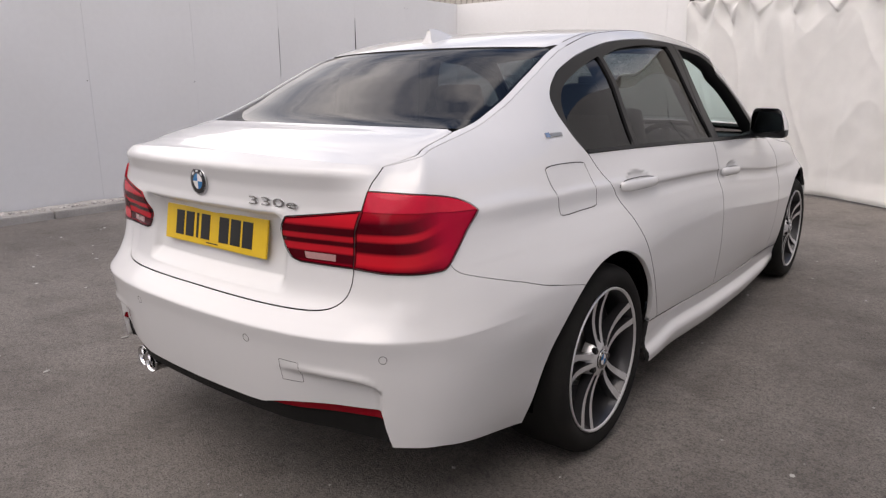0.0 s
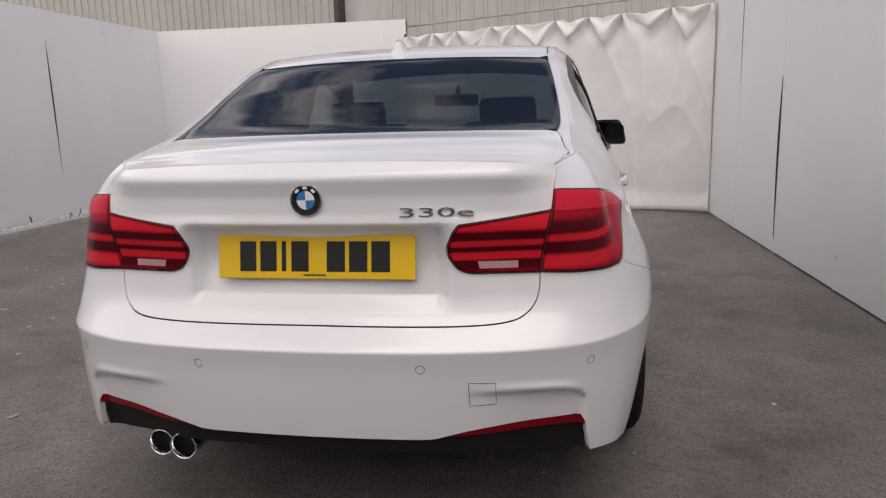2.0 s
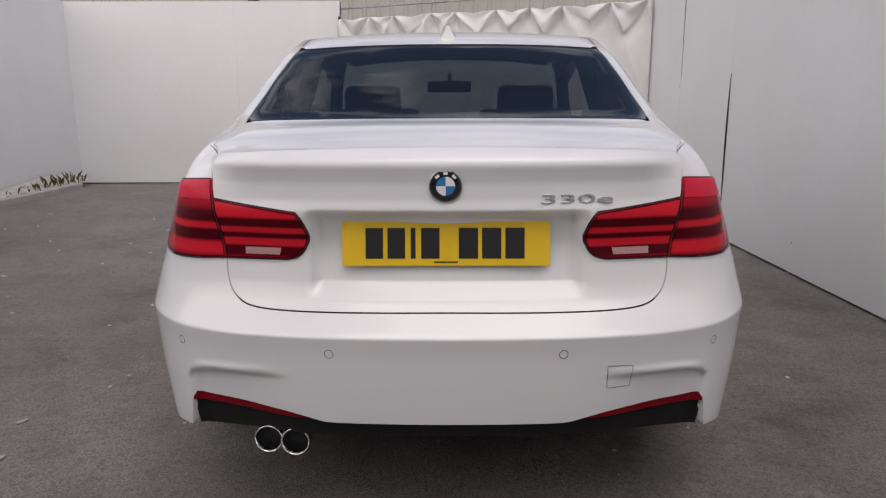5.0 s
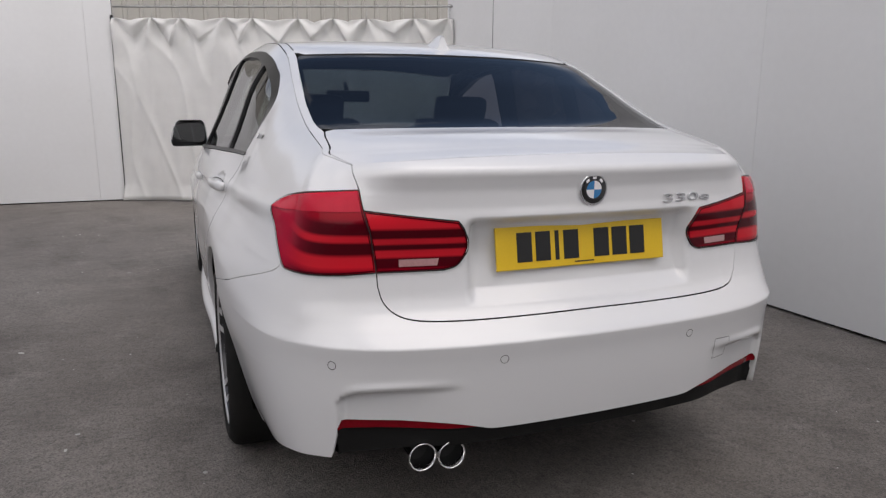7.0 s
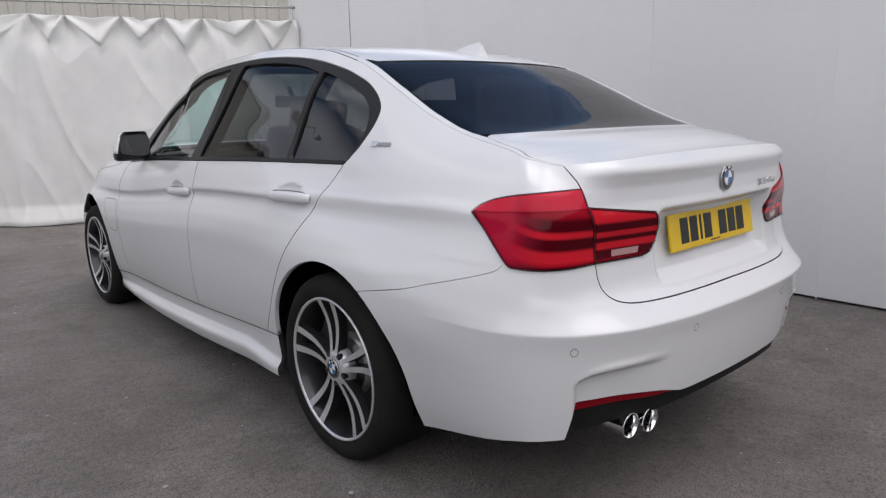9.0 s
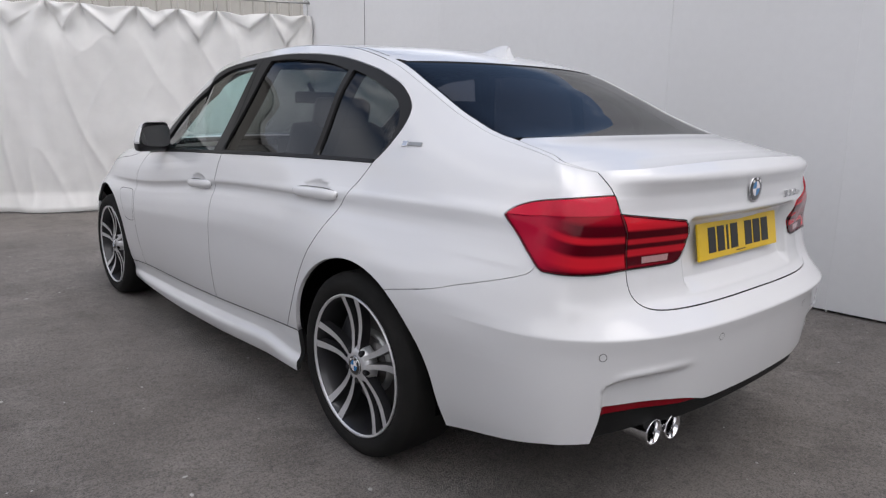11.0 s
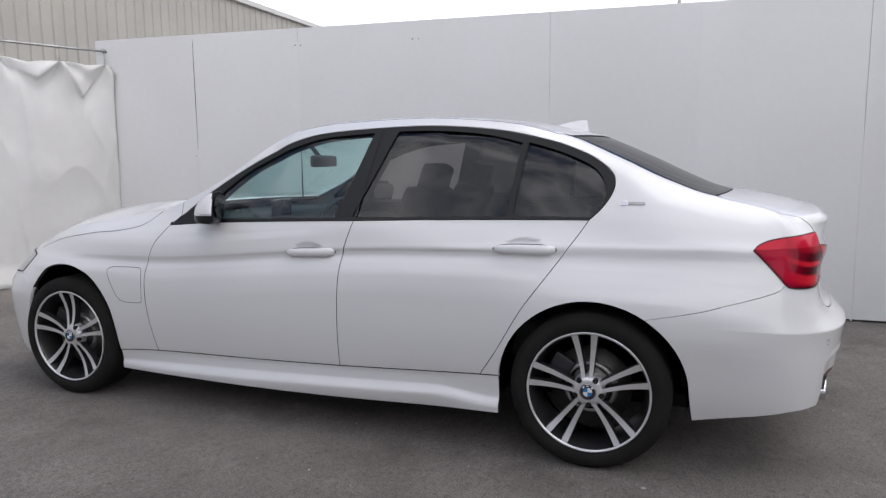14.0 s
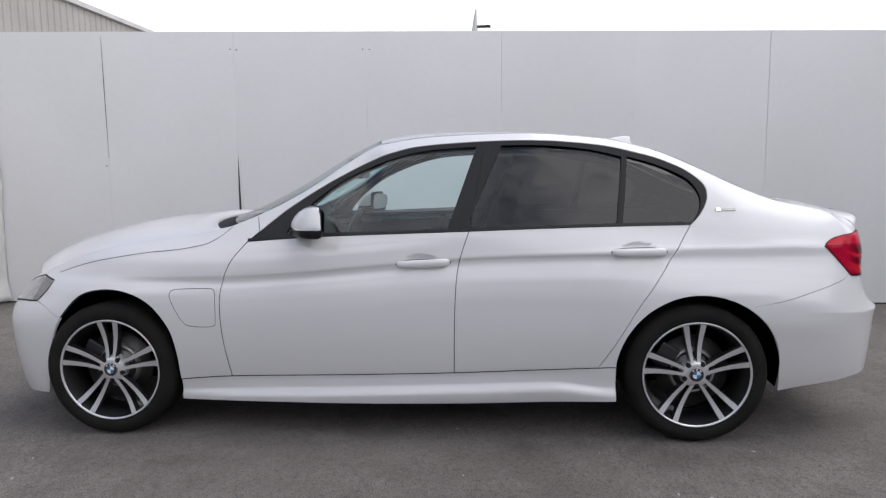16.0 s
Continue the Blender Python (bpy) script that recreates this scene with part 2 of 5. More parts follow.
M_LAMP_CLEAR = material("pale_reverse_lens", (0.46, 0.25, 0.25), rough=0.15, coat=1.0, grain=0.3, grain_scale=150)
M_REFLECTOR = material("dark_red_reflector", (0.20, 0.002, 0.008), rough=0.2, spec=0.1, coat=0.2, grain=0.4, grain_scale=120)
M_HEADLAMP = material("headlamp_silver", (0.42, 0.43, 0.45), rough=0.08, metal=0.8, coat=1.0, grain=0.5, grain_scale=40)
M_GLASS_DARK = glass("privacy_glass", (0.155, 0.148, 0.145), 0.06, 1.0)
M_GLASS_REAR = glass("rear_privacy_glass", (0.095, 0.098, 0.108), 0.05, 0.72)
M_GLASS_CLEAR = glass("green_tinted_glass", (0.74, 0.92, 0.90), 0.08, 1.1)
M_MIRROR = material("dimmed_mirror_silver", (0.42, 0.43, 0.44), rough=0.02, metal=1.0)

M_ASPHALT = asphalt("worn_asphalt")
M_BOARD = material("white_painted_board", (0.70, 0.70, 0.705), rough=0.55, stain=0.22, stain_scale=0.9, stain_color=(0.56, 0.55, 0.53), grain=0.05, grain_scale=18, bump=0.05, bump_scale=9, rand=0.012)
M_SEAM = material("dark_board_joint", (0.03, 0.03, 0.03), rough=0.9, grain=0.3)
M_FILLER = material("white_joint_filler", (0.70, 0.70, 0.70), rough=0.6, stain=0.25, stain_scale=3)
M_TARP = material("white_vinyl_tarpaulin", (0.90, 0.895, 0.885), rough=0.33, stain=0.25, stain_scale=1.3, stain_color=(0.62, 0.605, 0.585), grain=0.12, grain_scale=7, bump=0.25, bump_scale=5)
_nt, _nl = M_TARP.node_tree.nodes, M_TARP.node_tree.links
_tl = _nt.new("ShaderNodeBsdfTranslucent")
_tl.inputs["Color"].default_value = (0.86, 0.85, 0.82, 1)
_mx = _nt.new("ShaderNodeMixShader")
_mx.inputs["Fac"].default_value = 0.38
_nl.new(_nt["Principled BSDF"].outputs["BSDF"], _mx.inputs[1])
_nl.new(_tl.outputs["BSDF"], _mx.inputs[2])
_nl.new(_mx.outputs["Shader"], _nt["Material Output"].inputs["Surface"])
M_STEEL = material("galvanised_steel", (0.42, 0.42, 0.41), rough=0.4, metal=0.8, stain=0.5, stain_scale=15)
M_CLADDING = material("beige_steel_cladding", (0.40, 0.385, 0.35), rough=0.5, stain=0.3, stain_scale=0.6, grain=0.1, grain_scale=6)
# kept dark so the unseen south wall bounces little light onto the tail
M_SOUTH_SHADE = material("shade_wall_grey", (0.24, 0.235, 0.225), rough=0.7, stain=0.3, stain_scale=0.8, rand=0.05)
M_CLADDING_TRIM = material("grey_roof_trim", (0.55, 0.55, 0.54), rough=0.5, stain=0.2)
M_BROWN = material("dark_brown_post", (0.05, 0.035, 0.028), rough=0.6, grain=0.4)
M_KERB = material("concrete_kerb", (0.42, 0.40, 0.375), rough=0.9, stain=0.5, stain_scale=4, grain=0.35, grain_scale=60, bump=0.4)
M_GRAVEL = material("pale_gravel", (0.56, 0.53, 0.50), rough=0.95, stain=0.5, stain_scale=9, rand=0.35, island=True, bump=0.3)
M_WEED = material("weed_leaf", (0.07, 0.085, 0.03), rough=0.8, spec=0.2, stain=0.5, stain_scale=20, stain_color=(0.16, 0.12, 0.05), rand=0.25, island=True)
M_CHIP = material("pale_grit", (0.42, 0.41, 0.39), rough=0.9, rand=0.3, island=True, grain=0.2)

# ---------------- helpers for meshes ----------------


def part(name, bm, mat, parent=None, label="", smooth=False):
    """Links a bmesh as one mesh object, under a thing or a part."""
    me = bpy.data.meshes.new(name)
    bm.normal_update()
    bm.to_mesh(me)
    bm.free()
    for one in (mat if isinstance(mat, (list, tuple)) else [mat]):
        me.materials.append(one)
    if smooth:
        me.polygons.foreach_set("use_smooth", [True] * len(me.polygons))
    ob = new(name, me)
    if parent is not None:
        ob.parent = parent
    if label:
        tagged(ob, label)
    return ob


def sharp(ob, degrees=35):
    ob.data.set_sharp_from_angle(angle=radians(degrees))
    return ob


def empty(name, label, category, group="", kind="", at=(0, 0, 0)):
    ob = new(name)
    ob.location = at
    ob.empty_display_size = 0.2
    return tagged(ob, label, category, group, kind)


def box(bm, lo, hi, bevel=0.0, m=None):
    """A box from corner to corner, with its edges rounded off."""
    r = bmesh.ops.create_cube(bm, size=1)
    vs = r["verts"]
    for v in vs:
        v.co = Vector([(lo[k] + hi[k]) / 2 + v.co[k] * (hi[k] - lo[k]) for k in range(3)])
    if bevel:
        es = list({e for v in vs for e in v.link_edges})
        g = bmesh.ops.bevel(bm, geom=es, offset=bevel, segments=2, affect="EDGES", profile=0.6)
        vs = list({v for f in g["faces"] for v in f.verts} | {v for v in vs if v.is_valid})
    if m is not None:
        bmesh.ops.transform(bm, matrix=m, verts=vs)
    return vs


def tube(bm, pts, r, sides=8, caps=True, squash=None):
    """A round bar along a line of points. r may be one radius or one for each point."""
    pts = [Vector(p) for p in pts]
    rs = r if isinstance(r, (list, tuple)) else [r] * len(pts)
    rings = []
    up = Vector((0, 0, 1))
    for i, p in enumerate(pts):
        d = (pts[min(i + 1, len(pts) - 1)] - pts[max(i - 1, 0)]).normalized()
        a = up if abs(d.dot(up)) < 0.95 else Vector((0, 1, 0))
        e1 = d.cross(a).normalized()
        e2 = d.cross(e1)
        ring = []
        for k in range(sides):
            t = 2 * math.pi * k / sides
            ring.append(bm.verts.new(p + rs[i] * (math.cos(t) * e1 + math.sin(t) * e2 * (squash or 1))))
        rings.append(ring)
    for a, b in zip(rings, rings[1:]):
        for k in range(sides):
            bm.faces.new((a[k], a[(k + 1) % sides], b[(k + 1) % sides], b[k]))
    if caps:
        bm.faces.new(rings[0][::-1])
        bm.faces.new(rings[-1])
    return rings


def lathe(bm, profile, axis="x", steps=48, closed=False):
    """Turns a profile of (along, radius) about an axis through the origin."""
    rings = []
    for a, r in profile:
        ring = []
        for k in range(steps):
            t = 2 * math.pi * k / steps
            c, s = r * math.cos(t), r * math.sin(t)
            ring.append(bm.verts.new((a, c, s) if axis == "x" else ((c, a, s) if axis == "y" else (c, s, a))))
        rings.append(ring)
    pairs = list(zip(rings, rings[1:])) + ([(rings[-1], rings[0])] if closed else [])
    for a, b in pairs:
        for k in range(steps):
            bm.faces.new((a[k], a[(k + 1) % steps], b[(k + 1) % steps], b[k]))
    bmesh.ops.recalc_face_normals(bm, faces=bm.faces)
    return rings


def grid(bm, f, nu, nv):
    """A sheet of nu by nv cells from f(u, v), both 0 to 1."""
    rows = [[bm.verts.new(f(i / nu, j / nv)) for j in range(nv + 1)] for i in range(nu + 1)]
    for i in range(nu):
        for j in range(nv):
            bm.faces.new((rows[i][j], rows[i + 1][j], rows[i + 1][j + 1], rows[i][j + 1]))
    return rows

# ---------------- the yard ----------------
RW_X = 2.34                                   # inner face of the boards beside the car
BACK_Y = 7.70                                 # inner face of the far boards
LW_A, LW_B = Vector((-5.55, -9.0, 0)), Vector((-5.66, BACK_Y, 0))    # line of the boards across the yard
CUR_A, CUR_B = Vector((-1.60, 7.72, 0)), Vector((2.365, 5.672, 0))     # line of the hanging sheet


bm = bmesh.new()
xs = [-220, -60, -20] + [-10 + 0.5 * k for k in range(41)] + [20, 60, 220]
rows = [[bm.verts.new((x, y, -0.002 if abs(x) > 11 or abs(y) > 11 else 0.004 * noise.noise((x * 0.6, y * 0.6, 3)) - 0.004)) for y in xs] for x in xs]
for i in range(len(xs) - 1):
    for j in range(len(xs) - 1):
        bm.faces.new((rows[i][j], rows[i + 1][j], rows[i + 1][j + 1], rows[i][j + 1]))
ground = part("ground", bm, M_ASPHALT, smooth=True)
tagged(ground, "worn dark grey asphalt yard with pale scuffs", "ground", kind="structure")


def board_wall(name, a, b, tops, seams, label, thick=0.018, joints=(), skin=None, gaps=()):
    """A wall of upright painted boards from a to b, seams given as metres along it; tops: height at each end."""
    a, b = Vector(a), Vector(b)
    d = (b - a)
    length = d.length
    d.normalize()
    inner = Vector((-d.y, d.x, 0))            # towards the yard
    root = empty(name, label, "wall", kind="structure", at=a)
    turn = Matrix((( d.x, inner.x, 0, 0), (d.y, inner.y, 0, 0), (0, 0, 1, 0), (0, 0, 0, 1)))
    root.matrix_world = Matrix.Translation(a) @ turn

    def top(s):
        return tops[0] + (tops[1] - tops[0]) * s / length
    cuts = [0.0] + [s for s in seams if 0 < s < length] + [length]
    for k, (s0, s1) in enumerate(zip(cuts, cuts[1:])):
        bm = bmesh.new()
        proud = 0.0012 * ((k * 7) % 3)
        vs = box(bm, (s0 + 0.0010, -thick, 0.012), (s1 - 0.0010, proud, 1.0), bevel=0.0012)
        for v in bm.verts:
            if v.co.z > 0.5:
                v.co.z = top(v.co.x) - (1.0 - v.co.z)
        part("board", bm, skin or M_BOARD, root)
    bm = bmesh.new()                          # the studs and backing behind the boards
    box(bm, (0, -thick - 0.09, 0.0), (length, -thick - 0.004, 1.0))
    for v in bm.verts:
        if v.co.z > 0.5:
            v.co.z = top(v.co.x) - 0.01
    part("backing", bm, M_SEAM, root)
    # screw heads beside the joints
    for s in seams:
        for z, side in ((top(s) - 0.16, 0.03), (top(s) - 0.165, -0.03), (1.33, 0.025), (0.22, -0.028)):
            if 0 < s < length and (int(s * 10) + int(z * 10)) % 3 == 1:
                bm = bmesh.new()
                lathe(bm, [(0.0, 0.0065), (0.005, 0.005), (0.0055, 0.001)], "y", 8)
                bmesh.ops.translate(bm, vec=(s + side, 0.0, z), verts=bm.verts)
                part("screw_head", bm, M_SEAM, root)
    # joints that have opened, wide in the middle and closing to the ends
    for s, z0, z1, wide in gaps:
        z1 = min(z1, top(s) - 0.004)
        bm = bmesh.new()
        rows = []
        for k in range(9):
            z, w = z0 + (z1 - z0) * k / 8, wide * math.sin(math.pi * (0.04 + 0.92 * (k / 8) ** 1.3)) / 2
            rows.append([bm.verts.new(c) for c in ((s - w, 0.003, z), (s, 0.003 + 1.3 * w, z), (s + w, 0.003, z), (s, -0.004, z))])
        for lo, hi in zip(rows, rows[1:]):
            for q in range(4):
                bm.faces.new((lo[q], lo[(q + 1) % 4], hi[(q + 1) % 4], hi[q]))
        bm.faces.new(rows[0]), bm.faces.new(rows[-1])
        bmesh.ops.recalc_face_normals(bm, faces=bm.faces)
        part("open_joint", bm, M_SEAM, root)
    # filler that hides stretches of a joint
    for s, z0, z1 in joints:
        z1 = min(z1, top(s) - 0.004)
        bm = bmesh.new()
        box(bm, (s - 0.0045, -0.012, z0), (s + 0.0045, -0.0006, z1))
        part("joint_filler", bm, M_FILLER, root)
    return root


# right-hand boards: the wall runs towards the far end, its face looking across the yard
RW_START = -9.0
rw_seams = [4.50, 3.24, 2.00, 0.76, -0.44, -1.61, -2.84, -4.06, -5.28, -6.50, -7.72]
rw_joint = {4.50: [(0.0, 1.42), (2.42, 2.6)], 3.24: [(0, 0.16), (1.36, 2.40)], 2.00: [(0, 1.74), (1.88, 2.6)], 0.76: [(0.0, 1.78)], -0.44: [(0, 2.6)], -1.61: [(0, 1.42)],
            -2.84: [(0, 2.5)], -4.06: [(0, 1.0)], -5.28: [(0, 2.0)]}
board_wall("wall_east", (RW_X, RW_START, 0), (RW_X, 5.82, 0), (2.31, 2.60), sorted(s - RW_START for s in rw_seams),
           "white painted board wall with dark upright joints",
           joints=[(y - RW_START, z0, z1) for y, zs in rw_joint.items() for z0, z1 in zs],
           gaps=[(3.24 - RW_START, 0.12, 1.40, 0.018), (4.50 - RW_START, 1.40, 2.52, 0.006)])
bk_seams = [-4.39, -3.17, -1.95]
north = board_wall("wall_north", (-1.62, BACK_Y, 0), (-5.80, BACK_Y, 0), (2.635, 2.655), sorted(-1.62 - s for s in bk_seams),
           "white painted board wall at the yard's far end",
           joints=[(2.77, 0.0, 1.55), (2.77, 2.4, 2.6), (1.55, 0.0, 0.5), (1.55, 1.6, 2.6)])
bm = bmesh.new()                              # the dark edge of the last board, beside the sheet
box(bm, (-0.012, -0.05, 0.01), (0.024, 0.014, 2.42), bevel=0.002)
part("end_post", bm, M_SEAM, north)
lw_len = (LW_B - LW_A).length
lw_seams = [6.36, 5.22, 3.82, 2.56, 1.32, 0.08, -1.16, -2.54, -3.76, -4.98, -6.2, -7.42]
board_wall("wall_west", LW_B, LW_A, (2.66, 2.45), sorted((BACK_Y - y) * lw_len / (BACK_Y + 9.0) for y in lw_seams),
           "white painted board wall across the yard with a black joint",
           joints=[((BACK_Y - y) * lw_len / (BACK_Y + 9.0), z0, z1) for y, z0, z1 in ((6.36, 0.0, 2.6), (5.22, 0.0, 0.62), (5.22, 2.28, 2.62), (3.82, 0.0, 1.35), (3.82, 2.05, 2.5), (2.56, 0.0, 1.6), (1.32, 0.0, 0.5), (0.08, 0.0, 2.5))],
           gaps=[((BACK_Y - 5.22) * lw_len / (BACK_Y + 9.0), 0.62, 2.25, 0.022), ((BACK_Y - 3.82) * lw_len / (BACK_Y + 9.0), 1.4, 2.02, 0.008)])
# added, never in view: height and grey hold back southern light from the car's rear
board_wall("south_shade_wall", (-5.7, -9.0, 0), (2.46, -9.0, 0), (4.2, 4.2), [1.22 * k for k in range(1, 8)],
           "tall grey board wall added out of view to cut light on the car's rear", skin=M_SOUTH_SHADE)

# the hanging sheet
cur = empty("tarpaulin_curtain", "creased white vinyl tarpaulin hung from a steel rail", "curtain", at=(0.5, 6.7, 0))
cd = (CUR_B - CUR_A)
clen = cd.length
cd.normalize()
cn = Vector((cd.y, -cd.x, 0)).normalized()     # towards the yard
if cn.y > 0:
    cn = -cn
HOOKS = [0.02 + (k + 0.16 * math.sin(k * 2.6)) * (clen - 0.10) / 9 for k in range(10)]
HOOKS[0], HOOKS[-1] = 0.02, clen - 0.05
CUR_TOP = lambda s: 2.40 - 0.06 * s / clen


def sheet(u, v):
    s = u * clen
    v = v ** 0.75
    k = min(range(len(HOOKS)), key=lambda i: abs(HOOKS[i] - s))
    span = HOOKS[1] - HOOKS[0]
    t = abs(s - HOOKS[k]) / (span / 2)                # 0 at a hook, 1 half way between
    slack = 0.7 + 0.9 * noise.noise((math.floor(s / span) * 3.7, 5, 0))
    sag = 0.050 * t ** 1.6 * slack
    top = CUR_TOP(s) - 0.02 - sag
    z = top * v + (1 - v) * (0.015 + 0.02 * noise.noise((s * 1.3, 7.7, 1)))
    d = 0.0
    for i, h in enumerate(HOOKS):                      # folds that fan out below each hook
        dx, dz = s - h, CUR_TOP(h) - z
        r = math.hypot(dx, dz)
        if r < 1.3 and dz > -0.05:
            a = math.atan2(dx, max(dz, 1e-3))
            d += 0.085 * min(r / 0.10, 1) * math.exp(-r / 0.26) * math.cos(a * (4.2 + (i * 5 % 3) * 0.7) + i * 0.6) * smooth_step(1.5, 0.7, abs(a))
    for i, (h0, h1) in enumerate(zip(HOOKS, HOOKS[1:])):      # the slack between two hooks hangs as a pointed pocket
        m = h0 + (h1 - h0) * (0.5 + 0.12 * math.sin(i * 2.1))
        if h0 < s < h1:
            w = (s - h0) / (m - h0) if s < m else (h1 - s) / (h1 - m)
            deep = 0.13 + 0.22 * abs(math.sin(i * 1.7 + 0.4))
            edge = CUR_TOP(s) - 0.03 - deep * w
            d += (0.026 + 0.022 * abs(math.sin(i * 2.9))) * w ** 0.8 * smooth_step(edge - 0.022, edge + 0.008, z) - 0.018 * w * smooth_step(0.16, 0.0, abs(z - edge + 0.10))
    crease = 1 - abs(noise.noise((s * 2.3 + z * 0.5, z * 0.8 - s * 0.2, 0.3))) * 3.2
    crease = max(crease, 0) ** 2 * 0.020
    broad = 0.055 * noise.noise((s * 1.3, z * 0.35, 0.3)) + 0.020 * noise.noise((s * 4.0, z * 0.9, 2.3)) + 0.008 * noise.noise((s * 7.0, z * 5.0, 4.1)) + 0.005 * (max(0.0, 1 - abs(noise.noise((s * 2.6 - z * 0.7, z * 1.1 + s * 0.4, 8.3))) * 3.5)) ** 2
    foot = 0.12 * max(0.0, 0.22 - z) / 0.22 * (0.6 + noise.noise((s * 1.1, 0.0, 9.0)))
    p = CUR_A + cd * s + cn * (0.06 + d + crease + broad + foot)
    return (p.x - 0.5, p.y - 6.7, z)


def smooth_step(a, b, x):
    t = min(max((x - a) / (b - a), 0.0), 1.0)
    return t * t * (3 - 2 * t)


bm = bmesh.new()
grid(bm, sheet, 300, 130)
cloth = part("sheet", bm, M_TARP, cur, smooth=True)
sol = cloth.modifiers.new("thickness", "SOLIDIFY")
sol.thickness = 0.002
rail = empty("curtain_rail", "thin galvanised steel rail with chain links", "rail", at=(0.5, 6.7, 0))
bm = bmesh.new()
ra, rb = CUR_A + Vector((-0.5, -6.7 - 0.02, 2.525)), CUR_B + Vector((-0.5, -6.7 - 0.02, 2.475))
tube(bm, [ra + (rb - ra) * k / 8 for k in range(9)], 0.012, 8)
part("bar", bm, M_STEEL, rail, smooth=True)
for k in range(34):
    bm = bmesh.new()
    c = ra + (rb - ra) * (k + 0.5) / 34
    tube(bm, [c + Vector((-0.03 * cd.x, -0.03 * cd.y, 0.012)), c + Vector((0, 0, 0.028)), c + Vector((0.03 * cd.x, 0.03 * cd.y, 0.012))], 0.005, 5)
    part("chain_link", bm, M_STEEL, rail)
for s in HOOKS:
    bm = bmesh.new()
    p = CUR_A + cd * s - Vector((0.5, 6.7, 0))
    zt = CUR_TOP(s)
    tube(bm, [p + cn * 0.05 + Vector((0, 0, zt - 0.03)), p + cn * 0.035 + Vector((0, 0, zt + 0.05)), p + cn * 0.02 + Vector((0, 0, zt + 0.13)), p - cn * 0.01 + Vector((0, 0, zt + 0.12))], 0.004, 6)
    part("hook", bm, M_STEEL, rail, "bent wire hook", smooth=True)

# kerb, gravel and weeds along the west boards
def west(y, off=0.0):
    t = (y + 9.0) / (BACK_Y + 9.0)
    p = LW_A + (LW_B - LW_A) * t
    return p.x + off


kerb = empty("kerb", "low grey concrete kerb along the boards", "kerb", kind="structure", at=(-5.6, 2, 0))
for k in range(14):
    y0, y1 = 7.08 - 0.915 * (k + 1), 7.08 - 0.915 * k
    bm = bmesh.new()
    x0, x1 = west(y0, 0.27), west(y1, 0.27)
    box(bm, (-0.06, y0 + 0.006, -0.03), (0.06, y1 - 0.006, 0.075), bevel=0.015)
    for v in bm.verts:
        v.co.x += x0 + (x1 - x0) * (v.co.y - y0) / (y1 - y0) + 0.004 * noise.noise(v.co * 4)
        v.co -= Vector((-5.6, 2, 0))
    part("kerbstone", bm, M_KERB, kerb)
bm = bmesh.new()
def bank(u, v):
    y = -6.0 + 13.5 * u
    return (west(y, 0.02 + 0.20 * v), y, 0.055 + (0.03 + 0.13 * smooth_step(4.9, 6.9, y)) * (1 - v) + 0.02 * noise.noise((y * 3, v * 3, 0)))
grid(bm, bank, 120, 8)
tagged(part("gravel_bed", bm, M_GRAVEL, smooth=True), "narrow strip of pale gravel and grit behind the kerb", "gravel", kind="stuff")
bm = bmesh.new()
rnd = random.Random(5)
for k in range(900):
    y = rnd.uniform(-1, 7.4)
    p = Vector((west(y, rnd.uniform(0.04, 0.22)), y, 0.075))
    r = rnd.uniform(0.006, 0.022)
    q = bmesh.ops.create_icosphere(bm, subdivisions=1, radius=r, matrix=Matrix.Translation(p) @ Matrix.Diagonal((1, rnd.uniform(0.7, 1.3), 0.7, 1)))
tagged(part("gravel_stones", bm, M_GRAVEL), "scattered pale stones along the kerb", "stones", kind="stuff")
bm = bmesh.new()
for k in range(75):
    y = 7.35 - abs(rnd.gauss(0, 0.9))
    p = Vector((west(y, rnd.uniform(0.05, 0.26)), y, 0.07))
    a, h, w = rnd.uniform(0, 6.28), rnd.uniform(0.04, 0.20) * (1.0 if y > 6.3 else 0.6), rnd.uniform(0.006, 0.016)
    d = Vector((math.cos(a), math.sin(a), 0))
    e = Vector((-d.y, d.x, 0)) * w
    tip = p + d * h * 0.6 + Vector((0, 0, h))
    mid = p + d * h * 0.2 + Vector((0, 0, h * 0.65))
    v = [bm.verts.new(c) for c in (p - e * 0.4, p + e * 0.4, mid + e, tip, mid - e)]
    bm.faces.new(v)
tagged(part("weeds", bm, M_WEED), "straggling green and brown weeds in the corner", "weeds", kind="stuff")

# pale grit on the asphalt
bm = bmesh.new()
for k in range(420):
    x, y = rnd.uniform(-5, 2.4), rnd.uniform(-3.2, 6.5)
    r = 0.002 + 0.006 * rnd.random() ** 3
    bmesh.ops.create_icosphere(bm, subdivisions=1, radius=r, matrix=Matrix.Translation((x, y, r * 0.15 - 0.001)) @ Matrix.Diagonal((rnd.uniform(0.8, 1.8), rnd.uniform(0.8, 1.8), 0.45, 1)))
tagged(part("grit", bm, M_CHIP), "small pale chips of grit lying on the asphalt", "grit", kind="stuff")

bm = bmesh.new()
for k in range(60):
    x, y = -1.3 - 3.2 * rnd.random(), rnd.uniform(-2.5, 5)
    r = rnd.uniform(0.006, 0.015)
    bmesh.ops.create_icosphere(bm, subdivisions=1, radius=r, matrix=Matrix.Translation((x, y, r * 0.1 - 0.001)) @ Matrix.Rotation(rnd.uniform(0, 3), 4, 'Z') @ Matrix.Diagonal((rnd.uniform(0.8, 2.4), 0.8, 0.35, 1)))
tagged(part("paint_flakes", bm, M_CHIP), "pale flakes and small stones lying on the asphalt", "flakes", kind="stuff")

